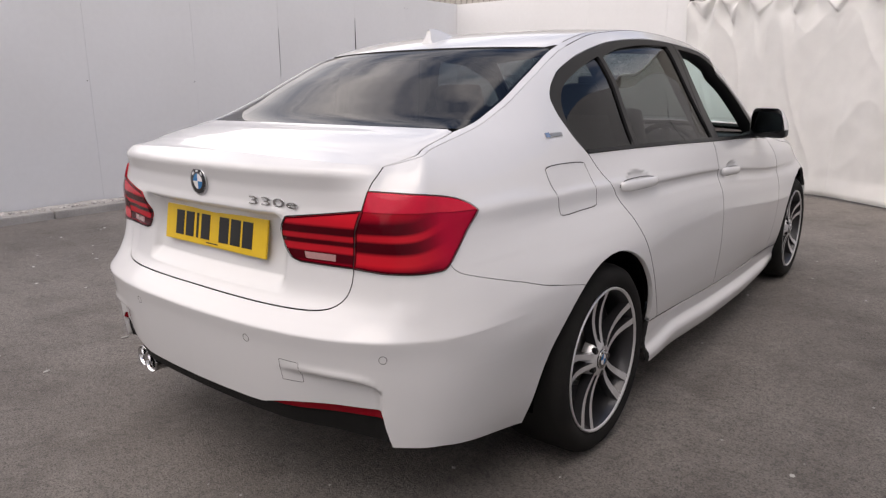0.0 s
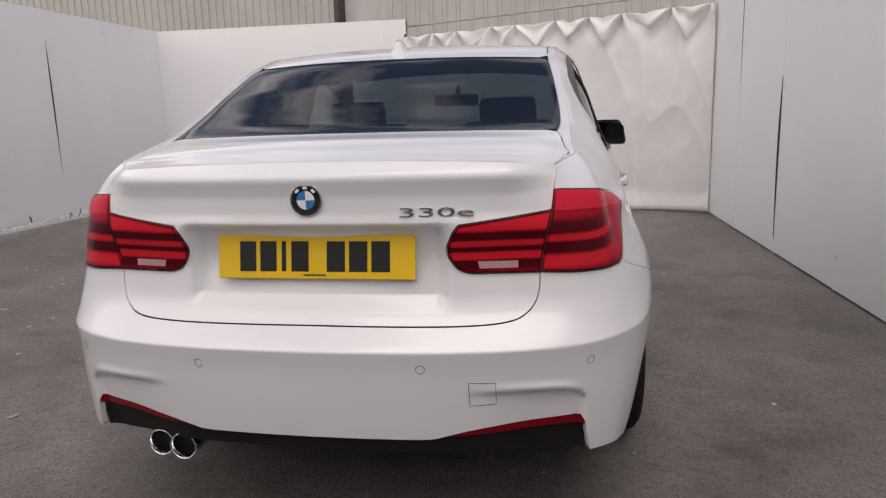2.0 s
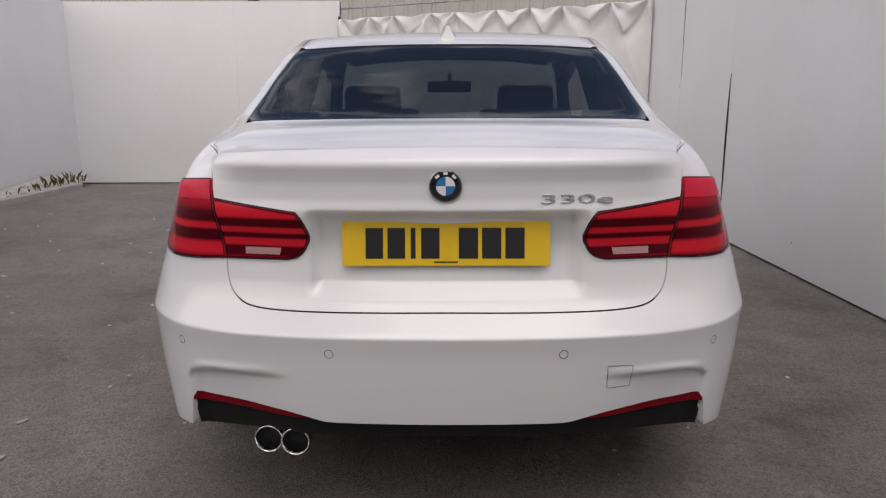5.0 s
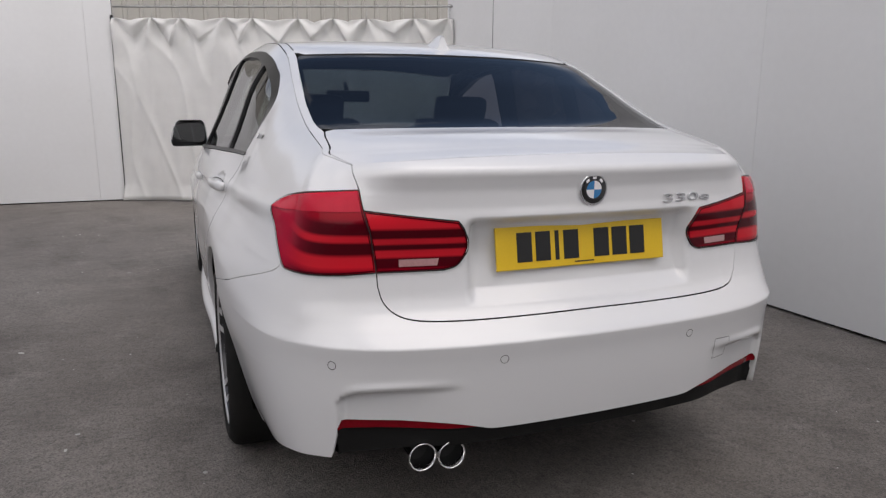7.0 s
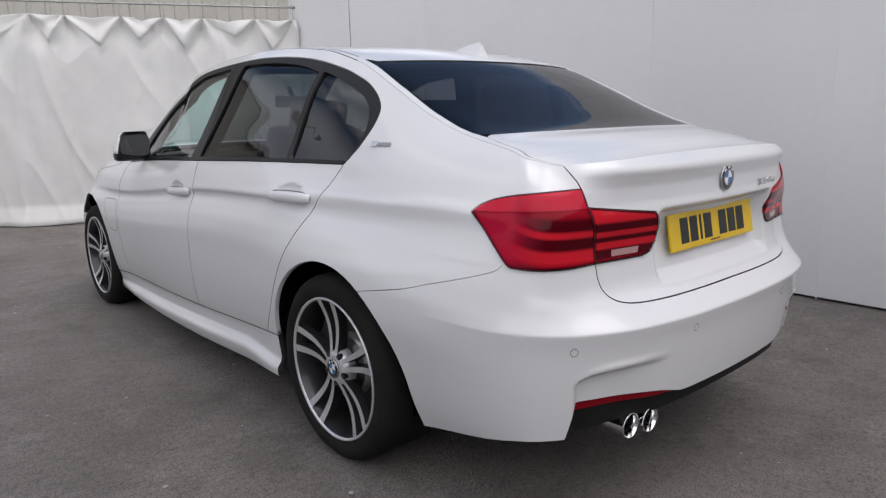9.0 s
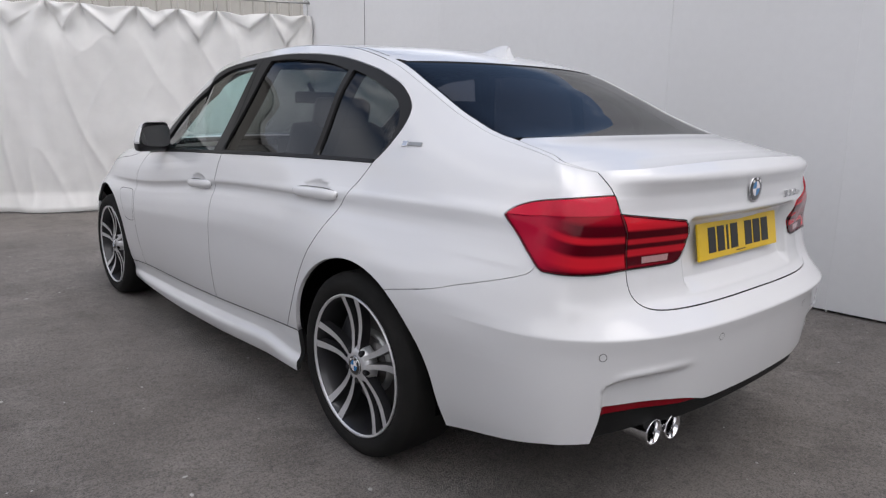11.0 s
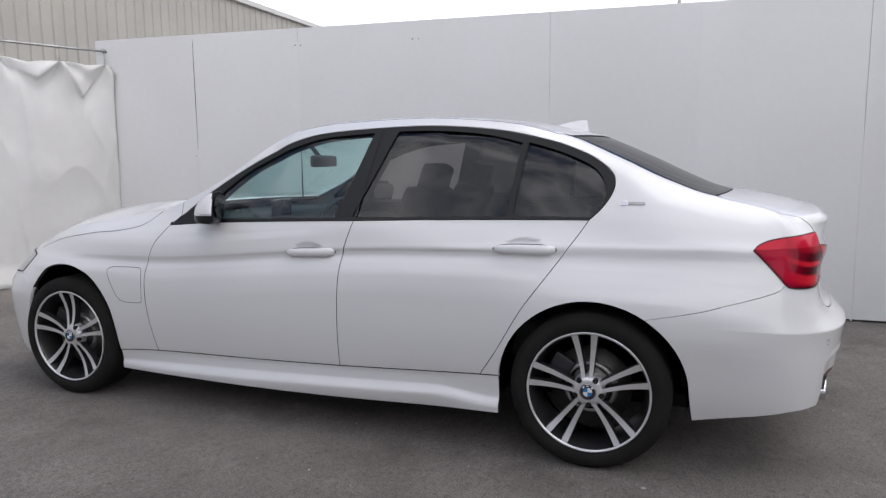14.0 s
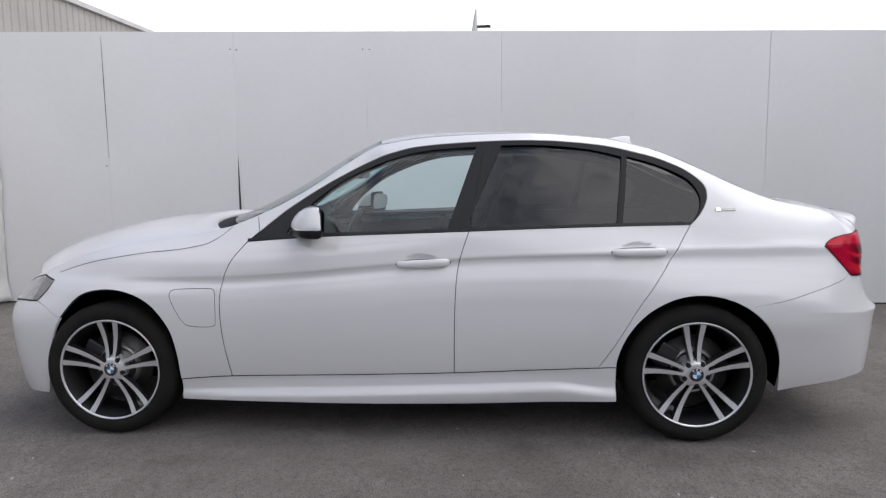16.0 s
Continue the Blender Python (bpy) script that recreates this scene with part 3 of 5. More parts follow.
# the clad building beyond
FAC_Y, EAVE = 14.4, 6.72
shed = empty("industrial_building", "beige ribbed steel-clad warehouse beyond the yard", "building", at=(6, FAC_Y, 0))
def rib_sheet(name, x0, x1, z0, z1, pitch, y=0.0):
    bm = bmesh.new()
    x = x0
    pts = []
    while x < x1:
        pts += [(x, 0), (x + pitch * 0.66, 0), (x + pitch * 0.74, -0.035), (x + pitch * 0.92, -0.035)]
        x += pitch
    lower = [bm.verts.new((a - 6, b + y, z0)) for a, b in pts]
    upper = [bm.verts.new((a - 6, b + y, z1)) for a, b in pts]
    for k in range(len(pts) - 1):
        bm.faces.new((lower[k], lower[k + 1], upper[k + 1], upper[k]))
    return part(name, bm, M_CLADDING, shed, "ribbed beige steel cladding")
rib_sheet("cladding", -26, -4.85, 0, EAVE, 0.20)
rib_sheet("cladding", -3.7, 44, 0, EAVE, 0.333)
bm = bmesh.new()
box(bm, (-10.85, 0.5, 0), (-9.65, 0.6, EAVE))
part("recess_wall", bm, M_CLADDING_TRIM, shed)
bm = bmesh.new()
box(bm, (-10.86, -0.08, 0), (-10.74, 0.5, EAVE), bevel=0.01)
part("corner_post", bm, M_BROWN, shed, "dark brown steel post")
bm = bmesh.new()
box(bm, (-32, -0.14, EAVE - 0.02), (38, 0.2, EAVE + 0.16), bevel=0.02)
part("eaves_trim", bm, M_CLADDING_TRIM, shed)
bm = bmesh.new()
box(bm, (-32, 0.2, EAVE - 0.1), (38, 26, EAVE + 0.02))
part("roof", bm, M_CLADDING_TRIM, shed)

# a far mast above the boards
mast = empty("mast", "tapered grey mast with a short dark arm beyond the boards", "mast", at=(96.0, 2.1, 0))
bm = bmesh.new()
tube(bm, [(0, 0.25, 0), (0, 0.12, 20.5), (0, 0.02, 22.0), (0, -0.12, 23.6)], [0.60, 0.46, 0.30, 0.12], 8)
part("pole", bm, M_STEEL, mast, smooth=True)
bm = bmesh.new()
box(bm, (-0.2, -2.2, 21.0), (0.2, -0.3, 21.35), bevel=0.05)
part("arm", bm, M_SEAM, mast)

# ---------------- the car: skin ----------------
def pchip(xs, ys):
    xs = [float(v) for v in xs]; ys = [float(v) for v in ys]
    n = len(xs)
    h = [xs[i + 1] - xs[i] for i in range(n - 1)]
    d = [(ys[i + 1] - ys[i]) / h[i] for i in range(n - 1)]
    m = [0.0] * n
    m[0], m[-1] = d[0], d[-1]
    for i in range(1, n - 1):
        if d[i - 1] * d[i] > 0:
            w1, w2 = 2 * h[i] + h[i - 1], h[i] + 2 * h[i - 1]
            m[i] = (w1 + w2) / (w1 / d[i - 1] + w2 / d[i])
    def f(x):
        if x <= xs[0]: return ys[0] + m[0] * (x - xs[0])
        if x >= xs[-1]: return ys[-1] + m[-1] * (x - xs[-1])
        lo, hi = 0, n - 1
        while hi - lo > 1:
            k = (lo + hi) // 2
            if xs[k] <= x: lo = k
            else: hi = k
        t = (x - xs[lo]) / h[lo]
        t2, t3 = t * t, t * t * t
        return ((2 * t3 - 3 * t2 + 1) * ys[lo] + (t3 - 2 * t2 + t) * h[lo] * m[lo]
                + (-2 * t3 + 3 * t2) * ys[lo + 1] + (t3 - t2) * h[lo] * m[lo + 1])
    return f
# plan outline of the body at its widest, from the middle of the tail to the middle of the nose
PLAN = [(0, -1.055), (0.15, -1.052), (0.3, -1.043), (0.45, -1.022), (0.58, -0.988), (0.69, -0.935), (0.775, -0.85), (0.83, -0.74), (0.865, -0.6), (0.889, -0.4), (0.902, -0.2), (0.906, 0.0), (0.904, 0.25),
        (0.902, 0.6), (0.905, 1.1), (0.903, 1.6), (0.893, 2.1), (0.893, 2.45), (0.898, 2.75), (0.89, 2.98), (0.862, 3.16), (0.81, 3.31), (0.72, 3.41), (0.58, 3.48), (0.4, 3.525), (0.2, 3.545), (0, 3.55)]
cum = [0.0]
for a, b in zip(PLAN, PLAN[1:]): cum.append(cum[-1] + math.dist(a, b))
def catmull(xs, ys):
    n=len(xs); m=[0]*n
    for i in range(n):
        a,b=max(i-1,0),min(i+1,n-1); m[i]=(ys[b]-ys[a])/(xs[b]-xs[a])
    def f(x):
        x=min(max(x,xs[0]),xs[-1]); lo=max(i for i in range(n-1) if xs[i]<=x); h=xs[lo+1]-xs[lo]; t=(x-xs[lo])/h; t2,t3=t*t,t**3
        return ((2*t3-3*t2+1)*ys[lo]+(t3-2*t2+t)*h*m[lo]+(-2*t3+3*t2)*ys[lo+1]+(t3-t2)*h*m[lo+1])
    return f
LENGTHWISE = pchip([-1.055, -0.95, -0.87, -0.74, -0.60, 0.0, 1.1, 1.4, 2.27, 2.81, 3.55], [-1.064, -0.953, -0.875, -0.770, -0.642, -0.042, 1.059, 1.357, 2.219, 2.745, 3.475])     # true place along the car
CX, CY = catmull(cum, [p[0] for p in PLAN]), catmull(cum, [LENGTHWISE(p[1]) for p in PLAN])
SEND = cum[-1]
def s_of_y(y):
    lo, hi = 0.0, SEND
    for _ in range(40):
        k = (lo + hi) / 2
        if CY(k) < y: lo = k
        else: hi = k
    return lo
# how far the skin lies inside that outline, station by station (by y) and height by height
REAR = ((.20,.075),(.30,.045),(.36,.034),(.45,.022),(.555,.010),(.596,.0025),(.600,.002),(.604,.0052),(.630,.036),(.652,.062),(.675,.082),(.72,.098),(.80,.108),(.885,.090),(.925,.098),(.957,.099),(.985,.093),(1.004,.088),(1.014,.090),(1.03,.106),(1.06,.15))
CORN = ((.20,.07),(.30,.040),(.36,.030),(.45,.020),(.545,.014),(.596,.0097),(.600,.0096),(.604,.0112),(.65,.0275),(.70,.041),(.77,.060),(.84,.079),(.90,.098),(.96,.126),(1.0,.154),(1.03,.182),(1.06,.222))
CORA = ((.20,.06),(.30,.028),(.36,.022),(.45,.016),(.55,.0125),(.596,.0077),(.600,.0075),(.604,.0094),(.635,.0225),(.665,.032),(.70,.044),(.77,.058),(.85,.067),(.90,.079),(.94,.096),(.966,.120),(1.0,.158),(1.03,.199),(1.06,.25))
QUAR = ((.20,.10),(.30,.065),(.45,.03),(.57,.008),(.63,.010),(.70,.028),(.77,.058),(.83,.0835),(.858,.0905),(.888,.0920),(.894,.0930),(.93,.117),(.98,.144),(1.02,.172),(1.06,.208),(1.10,.258))
AXLE = ((.15,.06),(.185,.03),(.215,.018),(.235,.018),(.275,.030),(.31,.034),(.345,.03),(.45,.014),(.60,.002),(.68,.010),(.74,.030),(.80,.060),(.835,.0790),(.855,.0840),(.884,.0855),(.890,.0865),(.91,.101),(.95,.122),(1.0,.140),(1.07,.166),(1.14,.196),(1.22,.242),(1.28,.296),(1.31,.328),(1.34,.37))
PILL = ((.15,.07),(.30,.05),(.45,.022),(.60,.004),(.68,.012),(.74,.036),(.80,.066),(.835,.0835),(.858,.0885),(.886,.0898),(.892,.0908),(.91,.1015),(.95,.118),(1.0,.139),(1.05,.167),(1.10,.204),(1.15,.248),(1.18,.278),(1.22,.32))
DOORR = ((.15,.05),(.18,.030),(.21,.019),(.236,.014),(.250,.018),(.266,.035),(.275,.039),(.31,.036),(.345,.026),(.40,.015),(.55,.002),(.65,.002),(.75,.010),(.81,.028),(.845,.042),(.858,.041),(.872,.034),(.90,.045),(.95,.066),(.99,.085),(1.05,.112),(1.15,.158),(1.25,.205),(1.33,.25),(1.37,.278),(1.40,.312),(1.42,.34))
DOORM = ((.132,.05),(.162,.020),(.192,.007),(.218,.002),(.232,.007),(.248,.028),(.257,.034),(.292,.033),(.327,.023),(.382,.013),(.55,.0),(.65,.0),(.735,.008),(.79,.024),(.827,.038),(.840,.037),(.854,.030),(.88,.034),(.95,.046),(.985,.058),(1.05,.088),(1.15,.134),(1.25,.182),(1.33,.222),(1.38,.255),(1.41,.30))
DOORF = ((.097,.07),(.127,.044),(.157,.031),(.183,.026),(.197,.031),(.213,.046),(.222,.050),(.257,.048),(.292,.038),(.347,.026),(.48,.008),(.58,.004),(.655,.008),(.713,.020),(.748,.032),(.761,.031),(.776,.026),(.83,.032),(.89,.054),(.94,.085),(1.0,.125),(1.1,.18),(1.2,.24))
FEND = ((.12,.10),(.17,.08),(.30,.035),(.45,.012),(.60,.002),(.68,.004),(.72,.02),(.77,.05),(.80,.062),(.84,.08),(.88,.115),(.92,.17),(.96,.24))
NOSE = ((.12,.07),(.20,.04),(.35,.012),(.5,.0),(.58,.012),(.63,.04),(.68,.08),(.73,.125),(.78,.18),(.84,.27),(.90,.38))
STN = [(-1.055, REAR), (-1.008, REAR), (-.865, CORA), (-.78, CORN), (-.45, QUAR), (-.235, PILL), (0.0, AXLE), (0.5, DOORR), (1.1, DOORM), (2.1, DOORF), (2.8, FEND), (3.36, NOSE), (3.55, NOSE)]
SS = [0.0 if y < -1.05 else (SEND if y > 3.54 else s_of_y(LENGTHWISE(y))) for y, _ in STN]
DROP = catmull(SS, [0, 0, -.003, -.01, -.004, -.002, 0, 0, -.018, -.053, -.065, -.065, -.065])       # how the skirt falls towards the nose
DROPH = catmull(SS, [0, 0, -.003, -.01, -.004, -.002, 0, 0, -.018, -.093, -.105, -.105, -.105])      # and the crease under the handles


def fall(s, z):
    t = min(max((z - .45) / .25, 0.0), 1.0)
    return DROP(s) + (DROPH(s) - DROP(s)) * t * t * (3 - 2 * t)


PR = [pchip([a - fall(s, a) for a, _ in p], [b for _, b in p]) for s, (_, p) in zip(SS, STN)]


def inward0(s, z):
    s = min(max(s, 0), SEND)
    z = z - fall(s, z)
    i = max(k for k in range(len(SS) - 1) if SS[k] <= s)
    h = SS[i + 1] - SS[i]
    t = (s - SS[i]) / h
    v = [PR[min(max(k, 0), len(PR) - 1)](z) for k in (i - 1, i, i + 1, i + 2)]
    hl = SS[i] - SS[i - 1] if i > 0 else h
    hr = SS[i + 2] - SS[i + 1] if i + 2 < len(SS) else h
    m1 = (v[2] - v[0]) / (h + hl) * h if i > 0 else 0
    m2 = (v[3] - v[1]) / (h + hr) * h if i + 2 < len(SS) else 0
    d = v[2] - v[1]
    m1 = max(min(m1, 3 * d), 0) if d > 0 else min(max(m1, 3 * d), 0)
    m2 = max(min(m2, 3 * d), 0) if d > 0 else min(max(m2, 3 * d), 0)
    t2, t3 = t * t, t ** 3
    return (2 * t3 - 3 * t2 + 1) * v[1] + (t3 - 2 * t2 + t) * m1 + (-2 * t3 + 3 * t2) * v[2] + (t3 - t2) * m2


def smooth01(a, b, x):
    t = min(max((x - a) / (b - a), 0.0), 1.0)
    return t * t * (3 - 2 * t)


# the line where side and top meet: its height and its half width
ZR = pchip([.60, .70, .85, 1.07, 1.22, 1.40, 1.60, 1.83, 2.1, 2.5, 2.9, 3.15, 3.25, 3.37, 3.52, 3.70, 3.9, 4.1, 4.5, 4.8, 5.0, 5.15],
           [1.022, 1.024, 1.04, 1.065, 1.09, 1.150, 1.240, 1.338, 1.406, 1.435, 1.423, 1.388, 1.341, 1.266, 1.168, 1.073, .996, .955, .900, .825, .755, .69])
RX = pchip([.85, 1.07, 1.22, 1.40, 1.55, 1.70, 1.83, 2.1, 2.5, 2.9, 3.05, 3.15, 3.3, 3.4], [.620, .632, .630, .626, .616, .602, .590, .586, .594, .598, .606, .618, .653, .687])
FIX = pchip([.70 + .05 * k for k in range(55)], [((CX(s) - RX(s)) - inward0(s, ZR(s))) * smooth01(.70, .95, s) * smooth01(3.4, 3.15, s) for s in [.70 + .05 * k for k in range(55)]])


def inward(s, z):
    d = inward0(s, z)
    if .70 < s < 3.4 and z > .80:
        top = ZR(s)
        d += FIX(s) * smooth01(max(top - .34, .89), top, z)
    return d


def nrm(s):
    s = min(max(s, 0.0), SEND - 0.006)
    a, b = max(s - .004, 0), min(s + .004, SEND)
    tx, ty = CX(b) - CX(a), CY(b) - CY(a)
    l = math.hypot(tx, ty)
    return ty / l, -tx / l
def P(s, z):
    k = 1 if s >= 0 else -1
    s = abs(s)
    nx, ny = nrm(s) if s > .002 else (0.0, -1.0)
    d = inward(s, z)
    return (k * (CX(s) - nx * d + 0.010 * smooth01(.80, 1.30, s) * smooth01(4.9, 4.2, s)), CY(s) - ny * d, z + 0.013 * smooth01(.68, 1.25, s))


# the ridge that runs round the lower rear bumper, and the step under it
RIDGE = pchip([0.30, 0.50, 0.60, 0.65, 0.68, 0.70, 0.72], [0.500, 0.497, 0.494, 0.489, 0.480, 0.468, 0.45])


def P2(s, z):
    """The skin with the bumper's step and the hollow round the plate."""
    a = abs(s)
    if 2.0 < a < 2.4 and z < .345:                         # the skirt's lip runs out downwards ahead of the rear wheel
        k = smooth01(2.36, 2.08, a)
        x, y, _ = P(s, z + 0.030 * k * smooth01(.345, .285, z))
        zz = P(s, z)[2]
    else:
        x, y, zz = P(s, z)
    if a < 0.75 and z < 0.52:
        below = RIDGE(min(max(a, 0.3), 0.72)) - z
        k = smooth01(0.0, 0.020, below) * smooth01(0.36, 0.58, a) * (1 - smooth01(0.676, 0.712, a))
        lip = math.exp(-((below + 0.006) / 0.010) ** 2) * smooth01(0.36, 0.58, a) * (1 - smooth01(0.64, 0.70, a))
        y += 0.022 * k - 0.005 * lip
    if a < 0.42 and 0.64 < z < 0.90:
        k = smooth01(0.899, 0.870, z) * (0.62 * min(max((z - 0.676) / 0.036, 0.0), 1.0) + 0.38 * smooth01(0.70, 0.86, z)) * (1 - smooth01(0.325, 0.364, a))
        y += 0.042 * k
    if 0.75 < z < 0.96 and 1.7 < a < 3.2:
        for hs, hz in HANDLES:
            q = ((a - hs - .006) / .085) ** 2 + ((z - hz - .012) / .034) ** 2
            if q < 1:
                x -= math.copysign(0.016 * (1 - q) ** 1.0 * smooth01(1.0, 0.6, q), s)
    return (x, y, zz)


HANDLES = ((1.955, .878), (2.945, .832))
CROWN = pchip([.60, .70, 1.07, 1.22, 1.5, 1.83, 2.1, 2.5, 2.9, 3.15, 3.37, 3.9, 4.1, 4.5, 4.8, 5.0, 5.15], [.022, .024, .020, .008, .022, .025, .024, .029, .043, .048, .036, .010, .068, .088, .084, .062, .035])
BOW = pchip([.60, .70, 1.07, 1.22, 1.83, 2.1, 2.5, 2.9, 3.15, 3.37, 3.9, 4.1, 4.5, 5.0, 5.15], [-.15, -.145, -.11, -.10, -.07, -.02, 0, .02, .06, .12, .20, .14, .12, .25, .30])


def lip_z(s):
    return 1.024 + 0.022 * (1 - min(abs(s) / 0.70, 1.0) ** 2.3)


def Q0(w, s):
    x, y, z = P(s, ZR(s))
    a = min(abs(w), 1.0)
    return Vector((w * x, y + BOW(s) * (1 - a * a), z + CROWN(s) * (1 - a ** 2.3)))


def Q(w, s):
    """The top of the car: w from side to side, s from the tail to the nose."""
    p = Q0(w, s)
    if s < 0.92:
        k = 1 - smooth01(0.70, 0.92, s)
        p = p + (Vector(P2(0.70 * w, lip_z(0.70 * w))) + Vector((0, 0, 0.0)) - Q0(w, 0.70)) * k
    return tuple(p)


def normal_of(f, u, v, outward):
    e = 0.003
    a, b, c, d = (Vector(f(u - e, v)), Vector(f(u + e, v)), Vector(f(u, v - e)), Vector(f(u, v + e)))
    n = (b - a).cross(d - c)
    if n.length < 1e-12:
        return Vector(outward)
    n.normalize()
    return n if n.dot(Vector(outward)) > 0 else -n


def nP(s, z):
    sx, sy = nrm(abs(s)) if abs(s) > 0.004 else (0.0, -1.0)
    return normal_of(P2, s, z, (math.copysign(sx, s), sy, 0.3))


def nQ(w, s):
    n = normal_of(lambda a, b: Q(a, b), w, s, (0, 0, 1))
    k = smooth01(0.86, 1.0, abs(w)) * 0.5
    if k > 0:
        m = nP(math.copysign(s, w) if w else s, ZR(s))
        n = (n * (1 - k) + m * k).normalized()
    return n


def resample(pts, step, closed=True):
    out = []
    n = len(pts)
    for i in range(n if closed else n - 1):
        a, b = pts[i], pts[(i + 1) % n]
        k = max(1, int(math.dist(a, b) / step + 0.5))
        out += [(a[0] + (b[0] - a[0]) * j / k, a[1] + (b[1] - a[1]) * j / k) for j in range(k)]
    if not closed:
        out.append(pts[-1])
    return out


def spline(pts, n=6, closed=False):
    """A smooth line through control points in the flat."""
    out = []
    m = len(pts)
    for i in range(m if closed else m - 1):
        p = [pts[(i + k) % m] if closed else pts[min(max(i + k, 0), m - 1)] for k in (-1, 0, 1, 2)]
        for j in range(n):
            t = j / n
            out.append(tuple(0.5 * (2 * p[1][c] + (p[2][c] - p[0][c]) * t + (2 * p[0][c] - 5 * p[1][c] + 4 * p[2][c] - p[3][c]) * t * t
                                    + (3 * p[1][c] - p[0][c] - 3 * p[2][c] + p[3][c]) * t ** 3) for c in (0, 1)))
    if not closed:
        out.append(pts[-1])
    return out


def inset(pts, d):
    """A closed line moved inwards by d."""
    area = sum(a[0] * b[1] - b[0] * a[1] for a, b in zip(pts, pts[1:] + pts[:1]))
    k = 1 if area > 0 else -1
    out = []
    n = len(pts)
    for i in range(n):
        a, b, c = pts[i - 1], pts[i], pts[(i + 1) % n]
        n1 = Vector((-(b[1] - a[1]), b[0] - a[0])) * k
        n2 = Vector((-(c[1] - b[1]), c[0] - b[0])) * k
        if n1.length < 1e-9 or n2.length < 1e-9:
            out.append(b)
            continue
        n1.normalize(), n2.normalize()
        m = n1 + n2
        m = m / max(m.length_squared / 2, 0.35)
        out.append((b[0] + m.x * d, b[1] + m.y * d))
    return out


def inside(p, poly):
    x, y = p
    c = False
    for (x0, y0), (x1, y1) in zip(poly, poly[1:] + poly[:1]):
        if (y0 > y) != (y1 > y) and x < (x1 - x0) * (y - y0) / (y1 - y0) + x0:
            c = not c
    return c


def panel(name, parent, mat, loops, f=P2, nf=nP, step=0.022, gap=0.0018, depth=0.018, off=0.0, label="", fine=None, rim_mat=None, lines=()):
    """A piece of the skin cut out along closed lines in the flat (the first the outline, the rest holes), with turned-in edges."""
    loops = [resample(inset([p for i, p in enumerate(l) if math.dist(p, l[i - 1]) > 1e-5], gap if i == 0 else -gap), step) for i, l in enumerate(loops)]
    verts, edges = [], []
    for l in loops:
        k = len(verts)
        verts += l
        edges += [(k + i, k + (i + 1) % len(l)) for i in range(len(l))]
    for l in lines:
        l = resample(l, step * 0.7, False)
        k = len(verts)
        verts += l
        edges += [(k + i, k + i + 1) for i in range(len(l) - 1)]
    arr = np.array(verts)
    lo, hi = arr.min(0), arr.max(0)
    du, dv = (step, step) if fine is None else (step, fine)
    mid_v = float((lo[1] + hi[1]) / 2)
    slope = (lambda s: fall(s, mid_v + 0.15 if hi[1] - lo[1] > 0.3 else mid_v)) if f is P2 else (lambda s: 0.0)
    poly = [np.array(l) for l in loops]

    def clear(u, v):
        return np.min(((arr[:, 0] - u) / du) ** 2 + ((arr[:, 1] - v) / dv) ** 2) > 0.45
    nu = int((hi[0] - lo[0]) / du) + 1
    for i in range(nu + 1):
        u = lo[0] + du * (i + 0.5)
        base = slope(abs(u))
        # crossings of this column with the outlines
        cuts = []
        for l in poly:
            p, q = l, np.roll(l, -1, axis=0)
            hit = (p[:, 0] > u) != (q[:, 0] > u)
            cuts += list(p[hit, 1] + (u - p[hit, 0]) * (q[hit, 1] - p[hit, 1]) / (q[hit, 0] - p[hit, 0]))
        cuts.sort()
        for c0, c1 in zip(cuts[::2], cuts[1::2]):
            k = math.ceil((c0 - base) / dv)
            while base + k * dv < c1:
                v = base + k * dv
                if clear(u, v):
                    verts.append((u, v))
                k += 1
    res = geometry.delaunay_2d_cdt([Vector(v) for v in verts], edges, [], 0, 1e-6)
    v2, f2 = res[0], res[2]
    keep = []
    for t in f2:
        c = ((v2[t[0]][0] + v2[t[1]][0] + v2[t[2]][0]) / 3, (v2[t[0]][1] + v2[t[1]][1] + v2[t[2]][1]) / 3)
        if inside(c, loops[0]) and not any(inside(c, h) for h in loops[1:]):
            keep.append(t)
    co = [Vector(f(*p)) for p in v2]
    no = [nf(*p) for p in v2]
    co = [c + n * off for c, n in zip(co, no)]
    faces = []
    for t in keep:
        a, b, c = (co[i] for i in t)
        faces.append(tuple(t) if (b - a).cross(c - a).dot(no[t[0]]) > 0 else tuple(t[::-1]))
    # turned-in rim along every outline
    used = {}
    for t in faces:
        for i in range(3):
            e = (t[i], t[(i + 1) % 3])
            used[e] = 1
    border = [e for e in used if (e[1], e[0]) not in used]
    rim = {}
    for a, b in border:
        d = (co[b] - co[a]).normalized()
        for i in (a, b):
            out = d.cross(no[i])
            rim.setdefault(i, Vector((0, 0, 0)))
            rim[i] += out
    ids = {}
    base = len(co)
    for i, o in rim.items():
        o = o.normalized() if o.length > 1e-9 else no[i]
        k = len(co)
        ids[i] = k
        co += [co[i], co[i] - no[i] * depth]
        no += [(o + no[i] * 0.6).normalized(), o]
    for a, b in border:
        faces.append((b, a, ids[a], ids[b]) if False else (ids[b], ids[a], ids[a] + 1, ids[b] + 1))
    me = bpy.data.meshes.new(name)
    me.from_pydata([tuple(c) for c in co], [], faces)
    me.polygons.foreach_set("use_smooth", [True] * len(me.polygons))
    me.normals_split_custom_set_from_vertices([tuple(n) for n in no])
    me.materials.append(mat)
    if rim_mat is None and mat is M_PAINT:
        rim_mat = M_GAP
